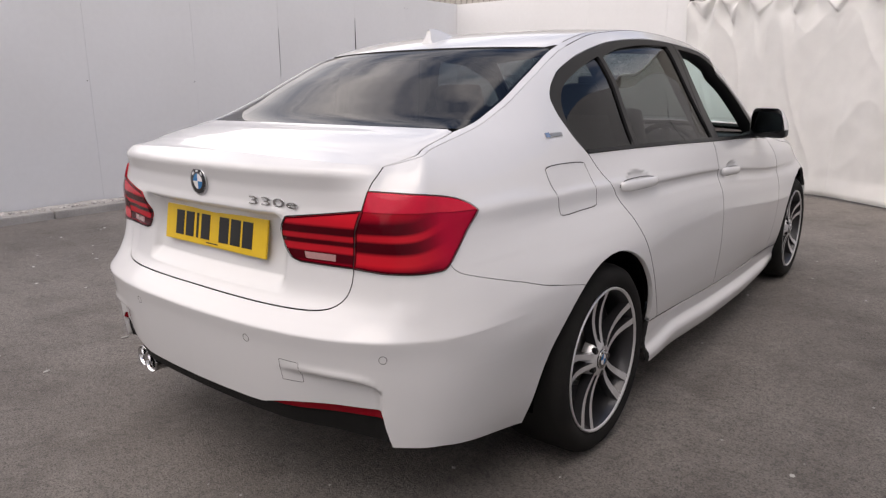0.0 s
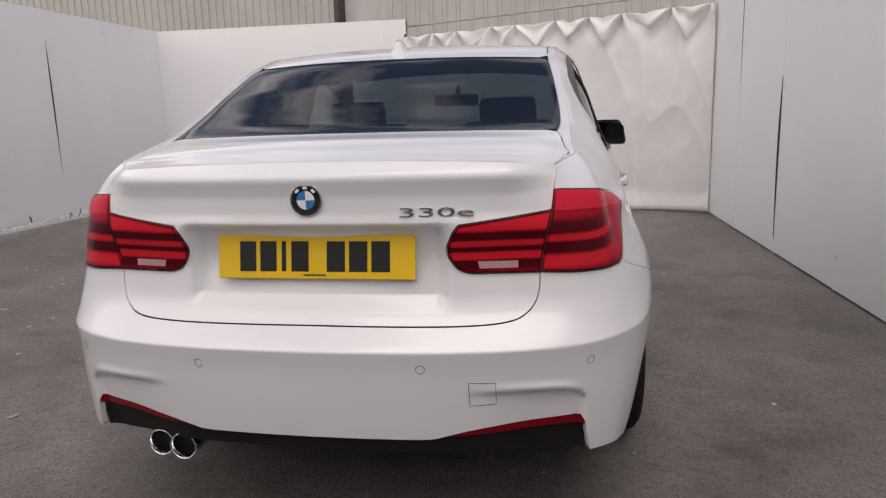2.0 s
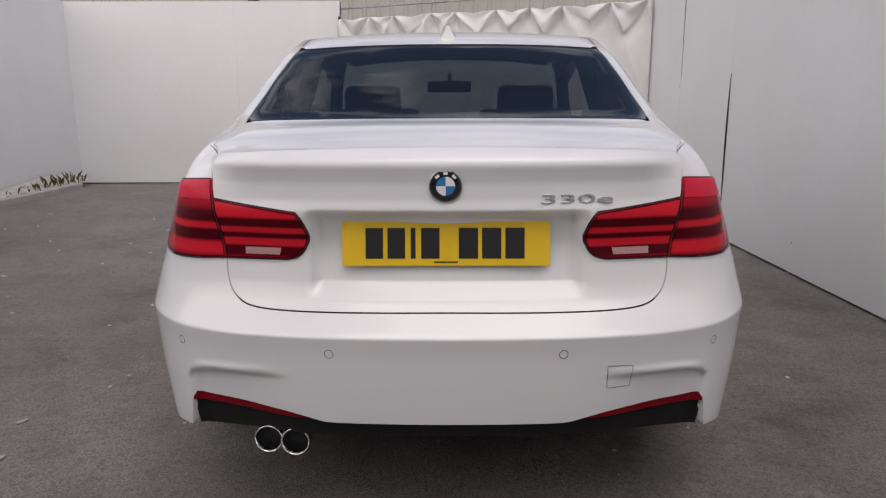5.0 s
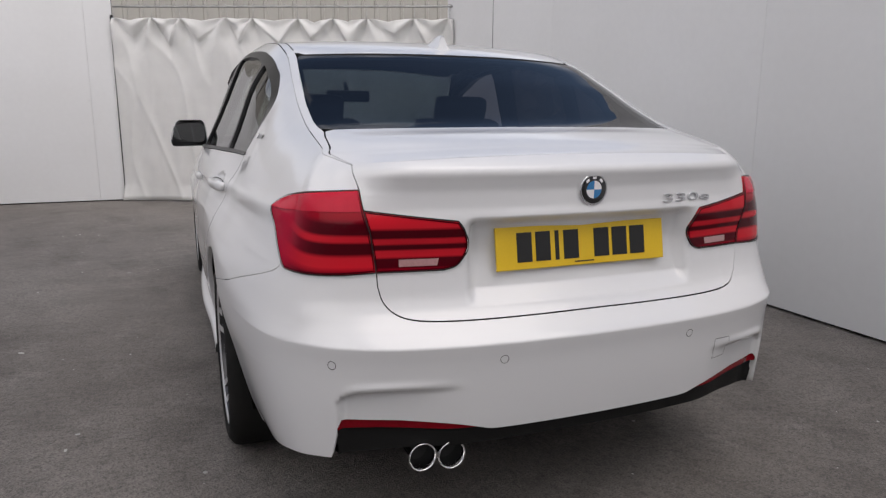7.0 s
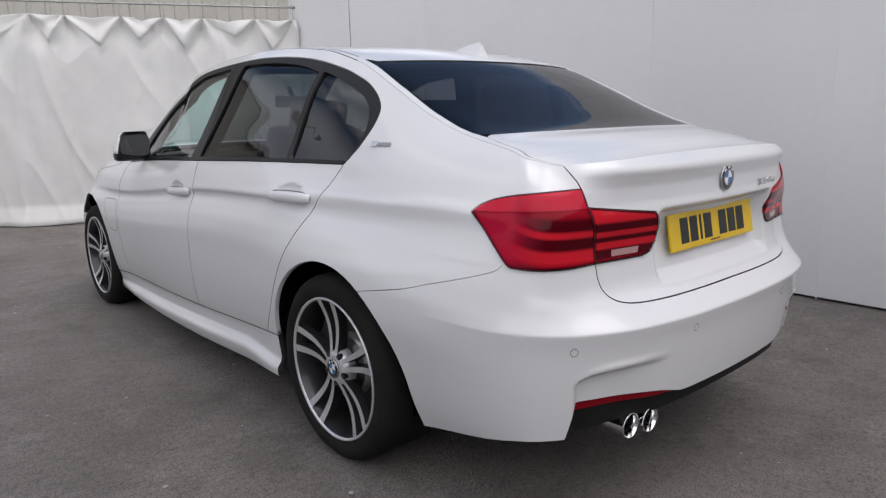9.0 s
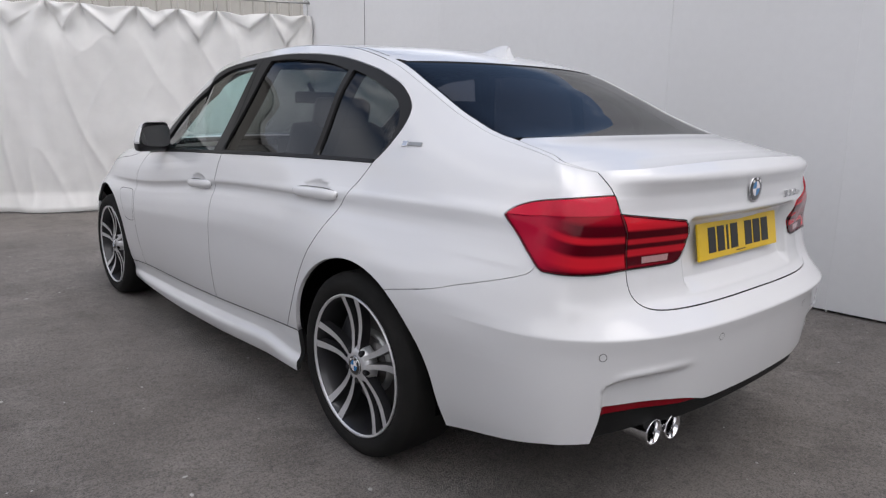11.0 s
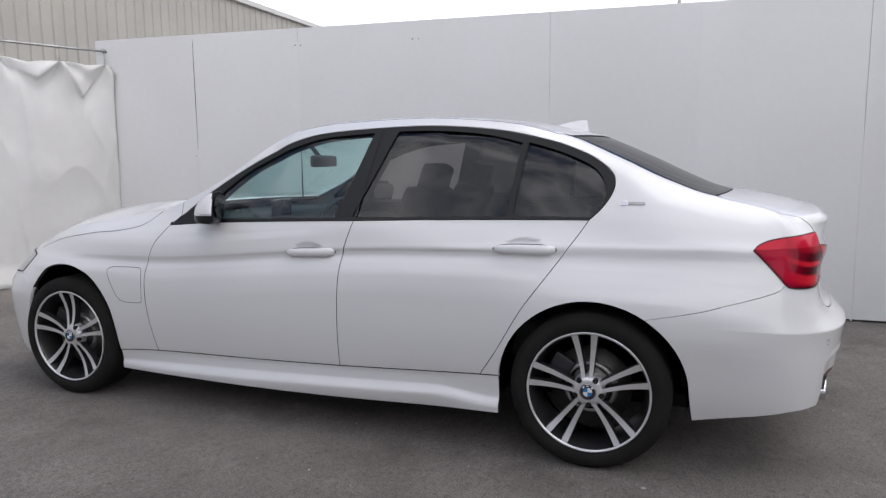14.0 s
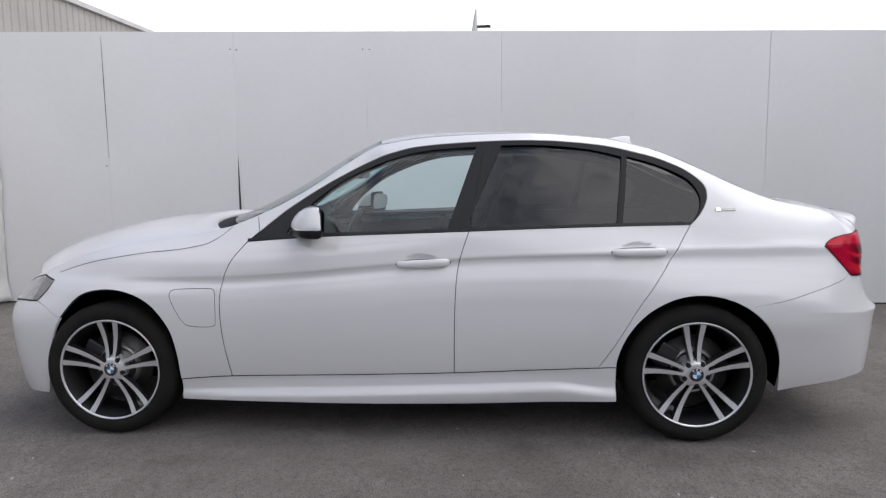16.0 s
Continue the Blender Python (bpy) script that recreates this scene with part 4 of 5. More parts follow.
    if rim_mat is not None:
        me.materials.append(rim_mat)
        n_skin = len(keep)
        me.polygons.foreach_set("material_index", [0] * n_skin + [1] * (len(faces) - n_skin))
    ob = new(name, me)
    ob.parent = parent
    if label:
        tagged(ob, label)
    return ob


def mirror(pts):
    return [(-a, b) for a, b in pts]


def both(name, mat, loops, label="", **kw):
    """The same panel on both flanks."""
    return [panel(name, car, mat, [l if k > 0 else mirror(l) for l in loops], label=label, **kw) for k in (1, -1)]


def strip(name, parent, mat, pts, width, f=P2, nf=nP, off=0.0006, closed=False, label=""):
    """A narrow line lying on the skin."""
    pts = resample(pts, 0.012, closed)
    bm = bmesh.new()
    rows = []
    n = len(pts)
    for i, p in enumerate(pts):
        a = pts[(i - 1) % n] if closed else pts[max(i - 1, 0)]
        b = pts[(i + 1) % n] if closed else pts[min(i + 1, n - 1)]
        d = Vector((b[0] - a[0], b[1] - a[1])).normalized()
        e = Vector((-d.y, d.x)) * width / 2
        row = []
        for k in (-1, 1):
            q = (p[0] + e.x * k, p[1] + e.y * k)
            row.append(bm.verts.new(Vector(f(*q)) + nf(*q) * off))
        rows.append(row)
    for i in range(n if closed else n - 1):
        a, b = rows[i], rows[(i + 1) % n]
        bm.faces.new((a[0], a[1], b[1], b[0]))
    bmesh.ops.recalc_face_normals(bm, faces=bm.faces)
    return part(name, bm, mat, parent, label)


car = empty("car", "white four-door saloon with dark rear glass and grey alloy wheels", "car")

# shared outlines in the flat (s, z)
BELT = [(3.796, .931), (3.465, .953), (3.1, .967), (2.731, .978), (2.38, .988), (2.03, .994), (1.706, .996)]
DLO_TOP = [(1.706, .996), (1.665, 1.035), (1.632, 1.08), (1.612, 1.130), (1.624, 1.185), (1.70, 1.247), (1.80, 1.292), (1.90, 1.325), (2.11, 1.372), (2.381, 1.397), (2.65, 1.396), (2.932, 1.379), (3.076, 1.354),
           (3.228, 1.300), (3.435, 1.194), (3.606, 1.086), (3.716, 1.000), (3.796, .931)]
DLO_LINE = spline(DLO_TOP, 5)
BELT_LINE = spline(BELT, 4)
DOOR_F = spline([(3.796, .931), (3.868, .842), (3.910, .745), (3.922, .663), (3.922, .56), (3.913, .45), (3.889, .281)], 5)
DOOR_M = spline([(2.731, .978), (2.765, .88), (2.786, .79), (2.797, .646), (2.801, .50), (2.804, .314)], 5)
DOOR_R = spline([(1.706, .996), (1.772, .897), (1.858, .774), (1.964, .624), (2.057, .463), (2.136, .341)], 5)
SILL_TOP = spline([(4.150, .262), (3.889, .281), (3.3, .298), (2.804, .314), (2.136, .341), (2.052, .344)], 5)
ARCH_R = [(1.683 + r * math.cos(a), .312 + r * math.sin(a)) for k in range(30) for a, r in [(radians(5 + 190 * k / 32), 0.373 + 0.010 * max(0, (k - 16) / 16))]] + [(1.296, .285), (1.290, .250), (1.284, .213)]
ARCH_F = spline([(4.152, .262), (4.156, .40), (4.190, .53), (4.28, .643), (4.395, .697), (4.523, .707), (4.642, .672), (4.745, .565), (4.80, .455), (4.845, .30), (4.90, .165)], 5)
BUMP_LINE = spline([(1.473, .627), (1.40, .641), (1.276, .666), (1.19, .690), (1.098, .714), (1.01, .738), (.965, .752), (.939, .768)], 5)
LAMP_OUT = spline([(1.073, .896), (1.04, .918), (.97, .938), (.82, .955), (.655, .966)], 5) + [(.640, .918), (.622, .868), (.608, .766)] + spline([(.70, .762), (.80, .760), (.88, .762), (.918, .768), (.96, .800), (1.02, .852), (1.073, .896)], 5)[:-1]
LAMP_IN = [(.640, .918)] + spline([(.52, .905), (.385, .890)], 3) + spline([(.368, .868), (.357, .835), (.362, .806), (.385, .778), (.42, .768)], 4) + [(.52, .766), (.608, .766), (.622, .868)]
BOOT_EDGE = [(.665, .985), (.655, .966), (.640, .918)] + spline([(.385, .890), (.368, .868), (.357, .835), (.362, .806), (.385, .778), (.42, .768)], 3) + [(.608, .766), (.604, .73)] + spline([(.604, .73), (.590, .695), (.558, .668), (.506, .653), (.403, .648), (.192, .648), (0, .649)], 5)[1:]
RAIL = lambda a, b, n=60: [(a + (b - a) * k / n, ZR(a + (b - a) * k / n)) for k in range(n + 1)]

BUMP_LINE[0] = ARCH_R[20]
fix = lambda l: l if sum(a[0] * b[1] - b[0] * a[1] for a, b in zip(l, l[1:] + l[:1])) > 0 else l[::-1]
LIP = [(0.70 - 0.70 * k / 14, lip_z(0.70 - 0.70 * k / 14) + 0.003) for k in range(15)]
LAMP_TOP = spline([(1.073, .896), (1.04, .918), (.97, .938), (.82, .955), (.655, .966)], 5)
LAMP_LOW = spline([(.608, .766), (.70, .762), (.80, .760), (.88, .762), (.918, .768), (.96, .800), (1.02, .852), (1.073, .896)], 5)
lamp_low_a = [p for p in LAMP_LOW if p[0] < 0.935]
lamp_low_b = [p for p in LAMP_LOW if p[0] >= 0.935]
BUMP_JOIN = [p for p in BUMP_LINE[:-1]] + [lamp_low_a[-1]]

cut = 3.745                                              # where the front wing ends on the front pillar
_a, _b = next((p, q) for p, q in zip(DLO_LINE, DLO_LINE[1:]) if p[0] <= cut < q[0])
CUT = (cut, _a[1] + (_b[1] - _a[1]) * (cut - _a[0]) / (_b[0] - _a[0]))
# body side: quarter panel, rear pillar, roof edge and front pillar in one pressing
side = (SILL_TOP[-6:] + ARCH_R[:21] + BUMP_JOIN[1:] + lamp_low_b + LAMP_TOP[1:] + [(.665, .985)] + RAIL(.70, 3.762, 104) + [CUT] + [p for p in DLO_LINE[::-1] if p[0] < 3.742] + DOOR_R[1:-1])
both("body_side", M_PAINT, [side], step=0.024, fine=0.0065, gap=0.0014, rim_mat=M_PAINT)
# doors
rear_door = [p for p in DOOR_M] + [p for p in SILL_TOP if 2.136 < p[0] < 2.804] + DOOR_R[::-1] + [p for p in BELT_LINE[::-1] if 1.706 < p[0] < 2.731]
front_door = DOOR_F + [p for p in SILL_TOP if 2.804 < p[0] < 3.889] + DOOR_M[::-1] + [p for p in BELT_LINE[::-1] if 2.731 < p[0] < 3.796]
rear_doors = both("rear_door", M_PAINT, [rear_door], step=0.022, fine=0.008)
front_doors = both("front_door", M_PAINT, [front_door], step=0.022, fine=0.008)
# front wing
HEAD_BACK = [(4.842, .735), (4.862, .690), (4.905, .640)]
arch_up = [p for p in ARCH_F if p[0] < 4.75]
wing = [p for p in SILL_TOP if p[0] > 3.889] [::-1]
wing = DOOR_F[::-1] + [p for p in DLO_LINE[::-1] if 3.748 <= p[0] < 3.79] + [CUT] + [(a, b + .0018) for a, b in RAIL(3.762, 5.02, 44)] + [(4.96, .752)] + HEAD_BACK + [(4.85, .62)] + arch_up[::-1] + [p for p in SILL_TOP if 3.889 < p[0] < 4.150]
both("front_wing", M_PAINT, [wing], step=0.028, fine=0.012)
fb_half = [(4.85, .62), (4.905, .640), (5.05, .635), (5.2, .62), (SEND, .62)]
fb_low = [(SEND, .16), (5.3, .16), (5.0, .165), (4.90, .165)] + [p for p in ARCH_F[::-1] if p[0] >= arch_up[-1][0] and p[1] > .17]
for k in (1, -1):
    l = fb_half + fb_low
    panel("front_bumper", car, M_PAINT, [fix(l if k > 0 else mirror(l))], step=0.035, gap=0.001, rim_mat=M_PAINT)
    l = [(4.842, .735), (4.862, .690), (4.905, .640), (5.05, .635), (5.2, .62), (5.3, .68), (5.1, .735), (4.96, .752)]
    panel("headlamp", car, M_HEADLAMP, [l if k > 0 else mirror(l)], step=0.02, off=0.002, label="clear headlamp with silver inside")
    strip("headlamp_edge", car, M_GAP, l if k > 0 else mirror(l), 0.006, off=0.0026, closed=True)
    l = [(5.2, .62), (SEND, .62), (SEND, .74), (5.02, .783), (4.96, .752), (5.1, .735), (5.3, .68)]
    panel("nose_panel", car, M_PAINT, [fix(l if k > 0 else mirror(l))], step=0.035, gap=0.0, rim_mat=M_PAINT)
# sill skirts
skirt = SILL_TOP + [(2.050, .18)] + spline([(2.050, .180), (2.5, .170), (3.095, .160), (3.7, .157), (4.155, .155)], 4)[1:]
both("side_skirt", M_PAINT, [skirt], step=0.018, fine=0.006, gap=0.0032)

# rear bumper, one piece round both corners
low_side = spline([(1.284, .213), (1.118, .245), (.906, .284), (.80, .298), (.730, .303)], 4) + [(.722, .328), (.713, .358), (.705, .388)]
ref_top = spline([(.69, .405), (.60, .404), (.51, .400), (.42, .392), (.37, .383), (.335, .374), (.30, .367), (.2, .366), (0, .366)], 4)
half = BOOT_EDGE[[i for i, p in enumerate(BOOT_EDGE) if p == (.608, .766)][0]:][::-1] + lamp_low_a[1:] + BUMP_JOIN[::-1][1:] + ARCH_R[21:] + low_side[1:] + ref_top
full = half + mirror(half)[::-1][1:-1]
bumper = panel("rear_bumper", car, M_PAINT, [full], step=0.015, fine=0.006, gap=0.0010, rim_mat=M_PAINT, lines=[[(-.80, z), (.80, z)] for z in (.592, .596, .600, .604, .608, .613)])
# boot lid face
half = BOOT_EDGE[::-1] + [(.70, 1.0240)] + LIP
full = half[:-1] + mirror(half)[::-1][:-1]
boot = panel("boot_lid", car, M_PAINT, [full], step=0.020, fine=0.007, gap=0.0022, lines=[[(-.350, .8680 + .0032 * j), (.350, .8680 + .0032 * j)] for j in range(11)] + [[(-.350, z), (.350, z)] for z in (.673, .677, .681, .708, .712, .716)])
deck = [(-0.985 + 1.97 * k / 24, .700) for k in range(25)] + [(.975, .85), (.965, 1.0), (.955, 1.12), (.940, 1.19)] + [(.90, 1.212)] + [(0.9 - 1.8 * k / 20, 1.214) for k in range(1, 20)] + [(-.90, 1.212), (-.94, 1.19), (-.955, 1.12), (-.965, 1.0), (-.975, .85)]
panel("boot_deck", boot, M_PAINT, [deck], f=Q, nf=nQ, step=0.03, gap=0.0, depth=0.004, rim_mat=M_PAINT)
# shoulders between boot, rear window and body side
for k in (1, -1):
    l = [(.999, .70), (.999, 1.0), (.999, 1.3), (.999, 1.6), (.999, 1.868), (.95, 1.868), (.953, 1.82), (.959, 1.65), (.962, 1.45), (.963, 1.30), (.957, 1.238), (.950, 1.219), (.947, 1.19), (.962, 1.12), (.972, 1.0), (.982, .85), (.992, .70)]
    panel("rear_shoulder", car, M_PAINT, [l if k > 0 else mirror(l)], f=Q, nf=nQ, step=0.02, gap=0.0, depth=0.004, rim_mat=M_PAINT)
rw = spline([(.945, 1.230), (.9615, 1.30), (.9605, 1.45), (.9575, 1.65), (.952, 1.79), (.93, 1.828)], 4)
rwl = rw + [(0.9 - 1.8 * k / 20, 1.828 - 0.042 * (1 - (0.9 - 1.8 * k / 20) ** 2)) for k in range(1, 20)] + mirror(rw)[::-1] + [(-0.948 + 1.896 * k / 20, 1.228 - 0.006 * (1 - (k / 10 - 1) ** 2)) for k in range(1, 20)]
panel("rear_window", car, M_GLASS_REAR, [rwl], f=Q, nf=nQ, step=0.04, gap=0.001, off=-0.002, depth=0.003, label="dark tinted rear window")
hole = inset(rwl, 0.02)
panel("rear_window_edge", car, M_BLACK_TRIM, [rwl, hole], f=Q, nf=nQ, step=0.04, gap=0.0015, off=-0.004, depth=0.004)
roof = [(.998, 1.868)] + [(.998, 1.868 + 0.06 * k) for k in range(1, 22)] + [(.93, 3.165)] + [(.93 - 1.86 * k / 20, 3.165 + .0 * k) for k in range(1, 20)] + [(-.93, 3.165)] + [(-.998, 1.868 + 0.06 * k) for k in range(21, -1, -1)] + [(-.93, 1.862)] + [(-.9 + 1.8 * k / 20, 1.842 - 0.042 * (1 - (0.9 * (k / 10 - 1)) ** 2)) for k in range(0, 21)] + [(.93, 1.862)]
panel("roof", car, M_PAINT, [roof], f=Q, nf=nQ, step=0.035, gap=0.0016)
for k in (1, -1):
    l = [(.948, 1.90), (.950, 2.2), (.950, 2.6), (.948, 3.0), (.945, 3.15)]
    strip("roof_channel", car, M_GAP, l if k > 0 else mirror(l), 0.008, f=Q, nf=nQ, off=0.0008)
    l = [(.998, 3.135), (.998, 3.3), (.998, 3.6), (.998, 3.86), (.955, 3.86), (.955, 3.6), (.953, 3.3), (.94, 3.17)]
    panel("front_pillar", car, M_PAINT, [l if k > 0 else mirror(l)], f=Q, nf=nQ, step=0.03, gap=0.0, rim_mat=M_PAINT)
ws = [(.935 - 1.87 * k / 20, 3.175) for k in range(21)] + [(-.951, 3.3), (-.953, 3.6), (-.953, 3.855)] + [(-.953 + 1.906 * k / 20, 3.86) for k in range(1, 20)] + [(.953, 3.855), (.953, 3.6), (.951, 3.3)]
panel("windscreen", car, M_GLASS_CLEAR, [ws], f=Q, nf=nQ, step=0.05, gap=0.001, off=-0.002, depth=0.003, label="clear windscreen")
cowl = [(.975, 3.862), (.985, 3.90), (.96, 3.945), (.5, 3.965), (0, 3.97), (-.5, 3.965), (-.96, 3.945), (-.985, 3.90), (-.975, 3.862), (-.5, 3.862), (0, 3.862), (.5, 3.862)]
panel("cowl", car, M_BLACK_PLASTIC, [cowl], f=Q, nf=nQ, step=0.04, gap=0.0, off=-0.012)
hood = [(.998, 3.865), (.998, 3.95), (.998, 4.4), (.998, 4.8), (.998, 5.02), (-.998, 5.02), (-.998, 4.8), (-.998, 4.4), (-.998, 3.95), (-.998, 3.865), (-.978, 3.865), (-.986, 3.90), (-.962, 3.948), (-.5, 3.968), (0, 3.973), (.5, 3.968), (.962, 3.948), (.986, 3.90), (.978, 3.865)]
panel("bonnet", car, M_PAINT, [hood], f=Q, nf=nQ, step=0.04, gap=0.0, rim_mat=M_PAINT)
for k in (1, -1):
    l = spline([(3.885, 1.000), (3.903, .983), (3.942, .952), (4.008, .918), (4.145, .893), (4.322, .876), (4.6, .832), (4.84, .770)], 5)
    strip("bonnet_gap", car, M_GAP, l if k > 0 else mirror(l), 0.0026, off=0.0008)

# side windows
dlo = BELT_LINE[:-1] + DLO_LINE[:-1]
fg = [(3.61, .969), (3.3, .976), (2.834, .989)] + [(2.698, 1.368)] + spline([(2.698, 1.368), (2.932, 1.352), (3.08, 1.320), (3.208, 1.276), (3.357, 1.206), (3.475, 1.122), (3.568, 1.034), (3.61, .969)], 4)[1:-1]
rg = [(2.745, .996), (2.05, 1.008), (2.012, 1.314)] + spline([(2.012, 1.314), (2.14, 1.345), (2.275, 1.364), (2.42, 1.373), (2.575, 1.373)], 4)[1:]
qg = [(2.020, 1.008)] + [(1.982, 1.314)] + spline([(1.982, 1.314), (1.90, 1.291), (1.80, 1.255), (1.706, 1.209), (1.661, 1.158), (1.648, 1.107), (1.664, 1.055), (1.699, 1.009)], 4)[1:]
both("window_surround", M_BLACK_TRIM, [fix(dlo), fix(fg), fix(rg), fix(qg)], nf=lambda s, z: Vector((math.copysign(0.96, s), 0.0, 0.28)), step=0.022, off=-0.0015, depth=0.060)
panel("front_window", car, M_GLASS_CLEAR, [fix(mirror(fg))], step=0.04, off=-0.010, depth=0.003, gap=-0.012, label="green-tinted front side window")      # the other one is wound down
both("rear_window_side", M_GLASS_DARK, [fix(rg)], step=0.04, off=-0.010, depth=0.003, gap=-0.012, label="dark tinted rear side window")
both("quarter_window", M_GLASS_DARK, [fix(qg)], step=0.04, off=-0.010, depth=0.003, gap=-0.010, label="dark tinted quarter window")
for k in (1, -1):
    sg = (lambda l: l) if k > 0 else mirror
    strip("door_gap", car, M_GAP, sg([(2.731, .982), (2.70, 1.15), (2.655, 1.388)]), 0.006, off=0.0004)
    strip("belt_moulding", car, M_BLACK_TRIM, sg([(a, b + .006) for a, b in BELT_LINE]), 0.012, off=0.004)

# ---------------- lamps and rear details ----------------
for k in (1, -1):
    sg = (lambda l: l) if k > 0 else mirror
    lo = panel("tail_lamp", car, M_LAMP_OUTER, [fix(sg(LAMP_OUT))], step=0.016, gap=0.002, off=0.004, depth=0.03, label="dark red wrap-round tail lamp")
    li = panel("boot_lamp", boot, M_LAMP_INNER, [fix(sg(LAMP_IN))], step=0.016, gap=0.002, off=0.004, depth=0.03, label="dark red tail lamp on the boot lid")
    up = [(.6405, .912), (.70, .910), (.80, .908), (.90, .902), (.98, .896), (1.060, .894), (1.073, .896)] + LAMP_TOP[1:]
    panel("upper_lens", lo, M_LAMP_UPPER, [fix(sg(up))], step=0.02, gap=0.004, off=0.0062, depth=0.002, label="brighter red upper lens")
    rl = [(.545, .797), (.435, .798), (.44, .780), (.545, .779)]
    panel("reverse_lens", li, M_LAMP_CLEAR, [fix(sg(rl))], step=0.02, gap=0.0, off=0.0052, depth=0.0008)
    rf = [(.704, .398), (.69, .404), (.60, .403), (.51, .399), (.42, .391), (.37, .382), (.345, .375), (.42, .374), (.51, .378), (.60, .381), (.706, .379)]
    panel("rear_reflector", bumper, M_REFLECTOR, [fix(sg(rf))], step=0.02, gap=0.001, off=-0.004, depth=0.01, label="long dark red reflector")
    strip("inner_edge", lo, M_LAMP_DARK, sg(inset(LAMP_OUT, 0.005)), 0.0028, off=0.0047, closed=True)
    strip("inner_edge", li, M_LAMP_DARK, sg(inset(LAMP_IN, 0.004)), 0.0026, off=0.0047, closed=True)
    strip("lamp_border", lo, M_GAP, sg(LAMP_OUT), 0.0024, off=0.0050, closed=True)
    strip("lamp_border", li, M_GAP, sg(LAMP_IN), 0.0026, off=0.0050, closed=True)
    for sx, sz in ((.285, .558), (.712, .555)):
        ring = [(k * sx + .0108 * math.cos(a), sz + .0108 * math.sin(a)) for a in [2 * math.pi * j / 20 for j in range(20)]]
        strip("parking_sensor", bumper, M_GAP, ring, 0.0016, closed=True, off=0.0007)
# black lower apron
ap = [(.70, .392), (.60, .394), (.45, .386), (.36, .378), (.30, .372), (0, .372)] + [(0, .322), (.3, .320), (.5, .314), (.66, .304), (.712, .304)]
ap = ap[:6] + mirror(ap[:5])[::-1] + mirror(ap[7:])[::-1] + ap[6:7] + ap[7:]
panel("rear_apron", bumper, M_BLACK_PLASTIC, [fix(ap)], step=0.03, gap=0.0, off=-0.016, depth=0.12, label="matt black lower bumper insert")
strip("towing_cover", bumper, M_GAP, [(.400, .520), (.466, .518), (.466, .458), (.402, .459)], 0.0016, closed=True)

# number plate with plain bars, and the round badge
def on_skin(s, z, off=0.0):
    n = nP(s, z)
    return Vector(P2(s, z)) + n * off, n


plate = empty("number_plate", "", "", at=(0, 0, 0))
plate.parent = car
for key in list(plate.keys()):
    del plate[key]
tilt = math.atan2(0.018, 0.107)
mp = Matrix.Translation((0, -0.9330, 0.808)) @ Matrix.Rotation(-tilt, 4, "X")
bm = bmesh.new()
box(bm, (-0.26, -0.003, -0.0555), (0.26, 0.004, 0.0555), bevel=0.0015)
bmesh.ops.transform(bm, matrix=mp, verts=bm.verts)
part("plate", bm, M_PLATE, plate, "yellow number plate with plain dark bars")
for x0, x1 in ((-.201, -.157), (-.146, -.102), (-.088, -.076), (-.062, -.016), (.032, .080), (.090, .138), (.148, .196)):
    bm = bmesh.new()
    box(bm, (x0, -0.0042, -0.037), (x1, -0.0028, 0.040), bevel=0.0005)
    bmesh.ops.transform(bm, matrix=mp, verts=bm.verts)
    part("dark_bar", bm, M_PLATE_INK, plate)
bm = bmesh.new()
box(bm, (-0.03, -0.0040, -0.0475), (0.03, -0.0028, -0.044))
bmesh.ops.transform(bm, matrix=mp, verts=bm.verts)
part("small_bar", bm, M_PLATE_INK, plate)


def roundel(parent, centre, m, r, rim_w):
    """A round badge: chrome rim, dark ring, quarters in blue and white. It faces -y before m turns it."""
    t = Matrix.Translation(centre) @ m
    b = bmesh.new()
    lathe(b, [(0.002, r * 0.2), (-0.001, r), (-0.0035, r), (-0.0045, r - rim_w * 0.5), (-0.0038, r - rim_w), (-0.0038, r * 0.2)], "y", 40)
    bmesh.ops.transform(b, matrix=t, verts=b.verts)
    badge = part("badge", b, M_CHROME, parent, "round badge with blue and white quarters", smooth=True)
    b = bmesh.new()
    lathe(b, [(-0.0039, r - rim_w), (-0.0052, r * 0.78), (-0.0052, r * 0.56)], "y", 40)
    bmesh.ops.transform(b, matrix=t, verts=b.verts)
    part("ring", b, M_BADGE_BLACK, badge, smooth=True)
    for q in range(4):
        b = bmesh.new()
        c = b.verts.new((0, -0.0056, 0))
        arc = [b.verts.new((r * 0.56 * math.cos(a), -0.0050, r * 0.56 * math.sin(a))) for a in [radians(90 * q + 11.25 * j) for j in range(9)]]
        for x, y in zip(arc, arc[1:]):
            b.faces.new((c, x, y))
        bmesh.ops.recalc_face_normals(b, faces=b.faces)
        bmesh.ops.transform(b, matrix=t, verts=b.verts)
        part("quarter", b, M_BADGE_WHITE if q % 2 == 0 else M_BADGE_BLUE, badge)
    for a in (132, 90, 48):
        b = bmesh.new()
        box(b, (-r * 0.13, -0.0058, r * 0.66), (r * 0.13, -0.0048, r * 0.82), bevel=0.0003)
        bmesh.ops.transform(b, matrix=t @ Matrix.Rotation(radians(a - 90) * -1, 4, "Y"), verts=b.verts)
        part("ring_mark", b, M_BADGE_WHITE, badge)
    return badge


c, n = on_skin(0.0, 0.957, 0.003)
roundel(boot, c, Matrix.Rotation(math.atan2(n.z, -n.y) * -1, 4, "X"), 0.041, 0.004)


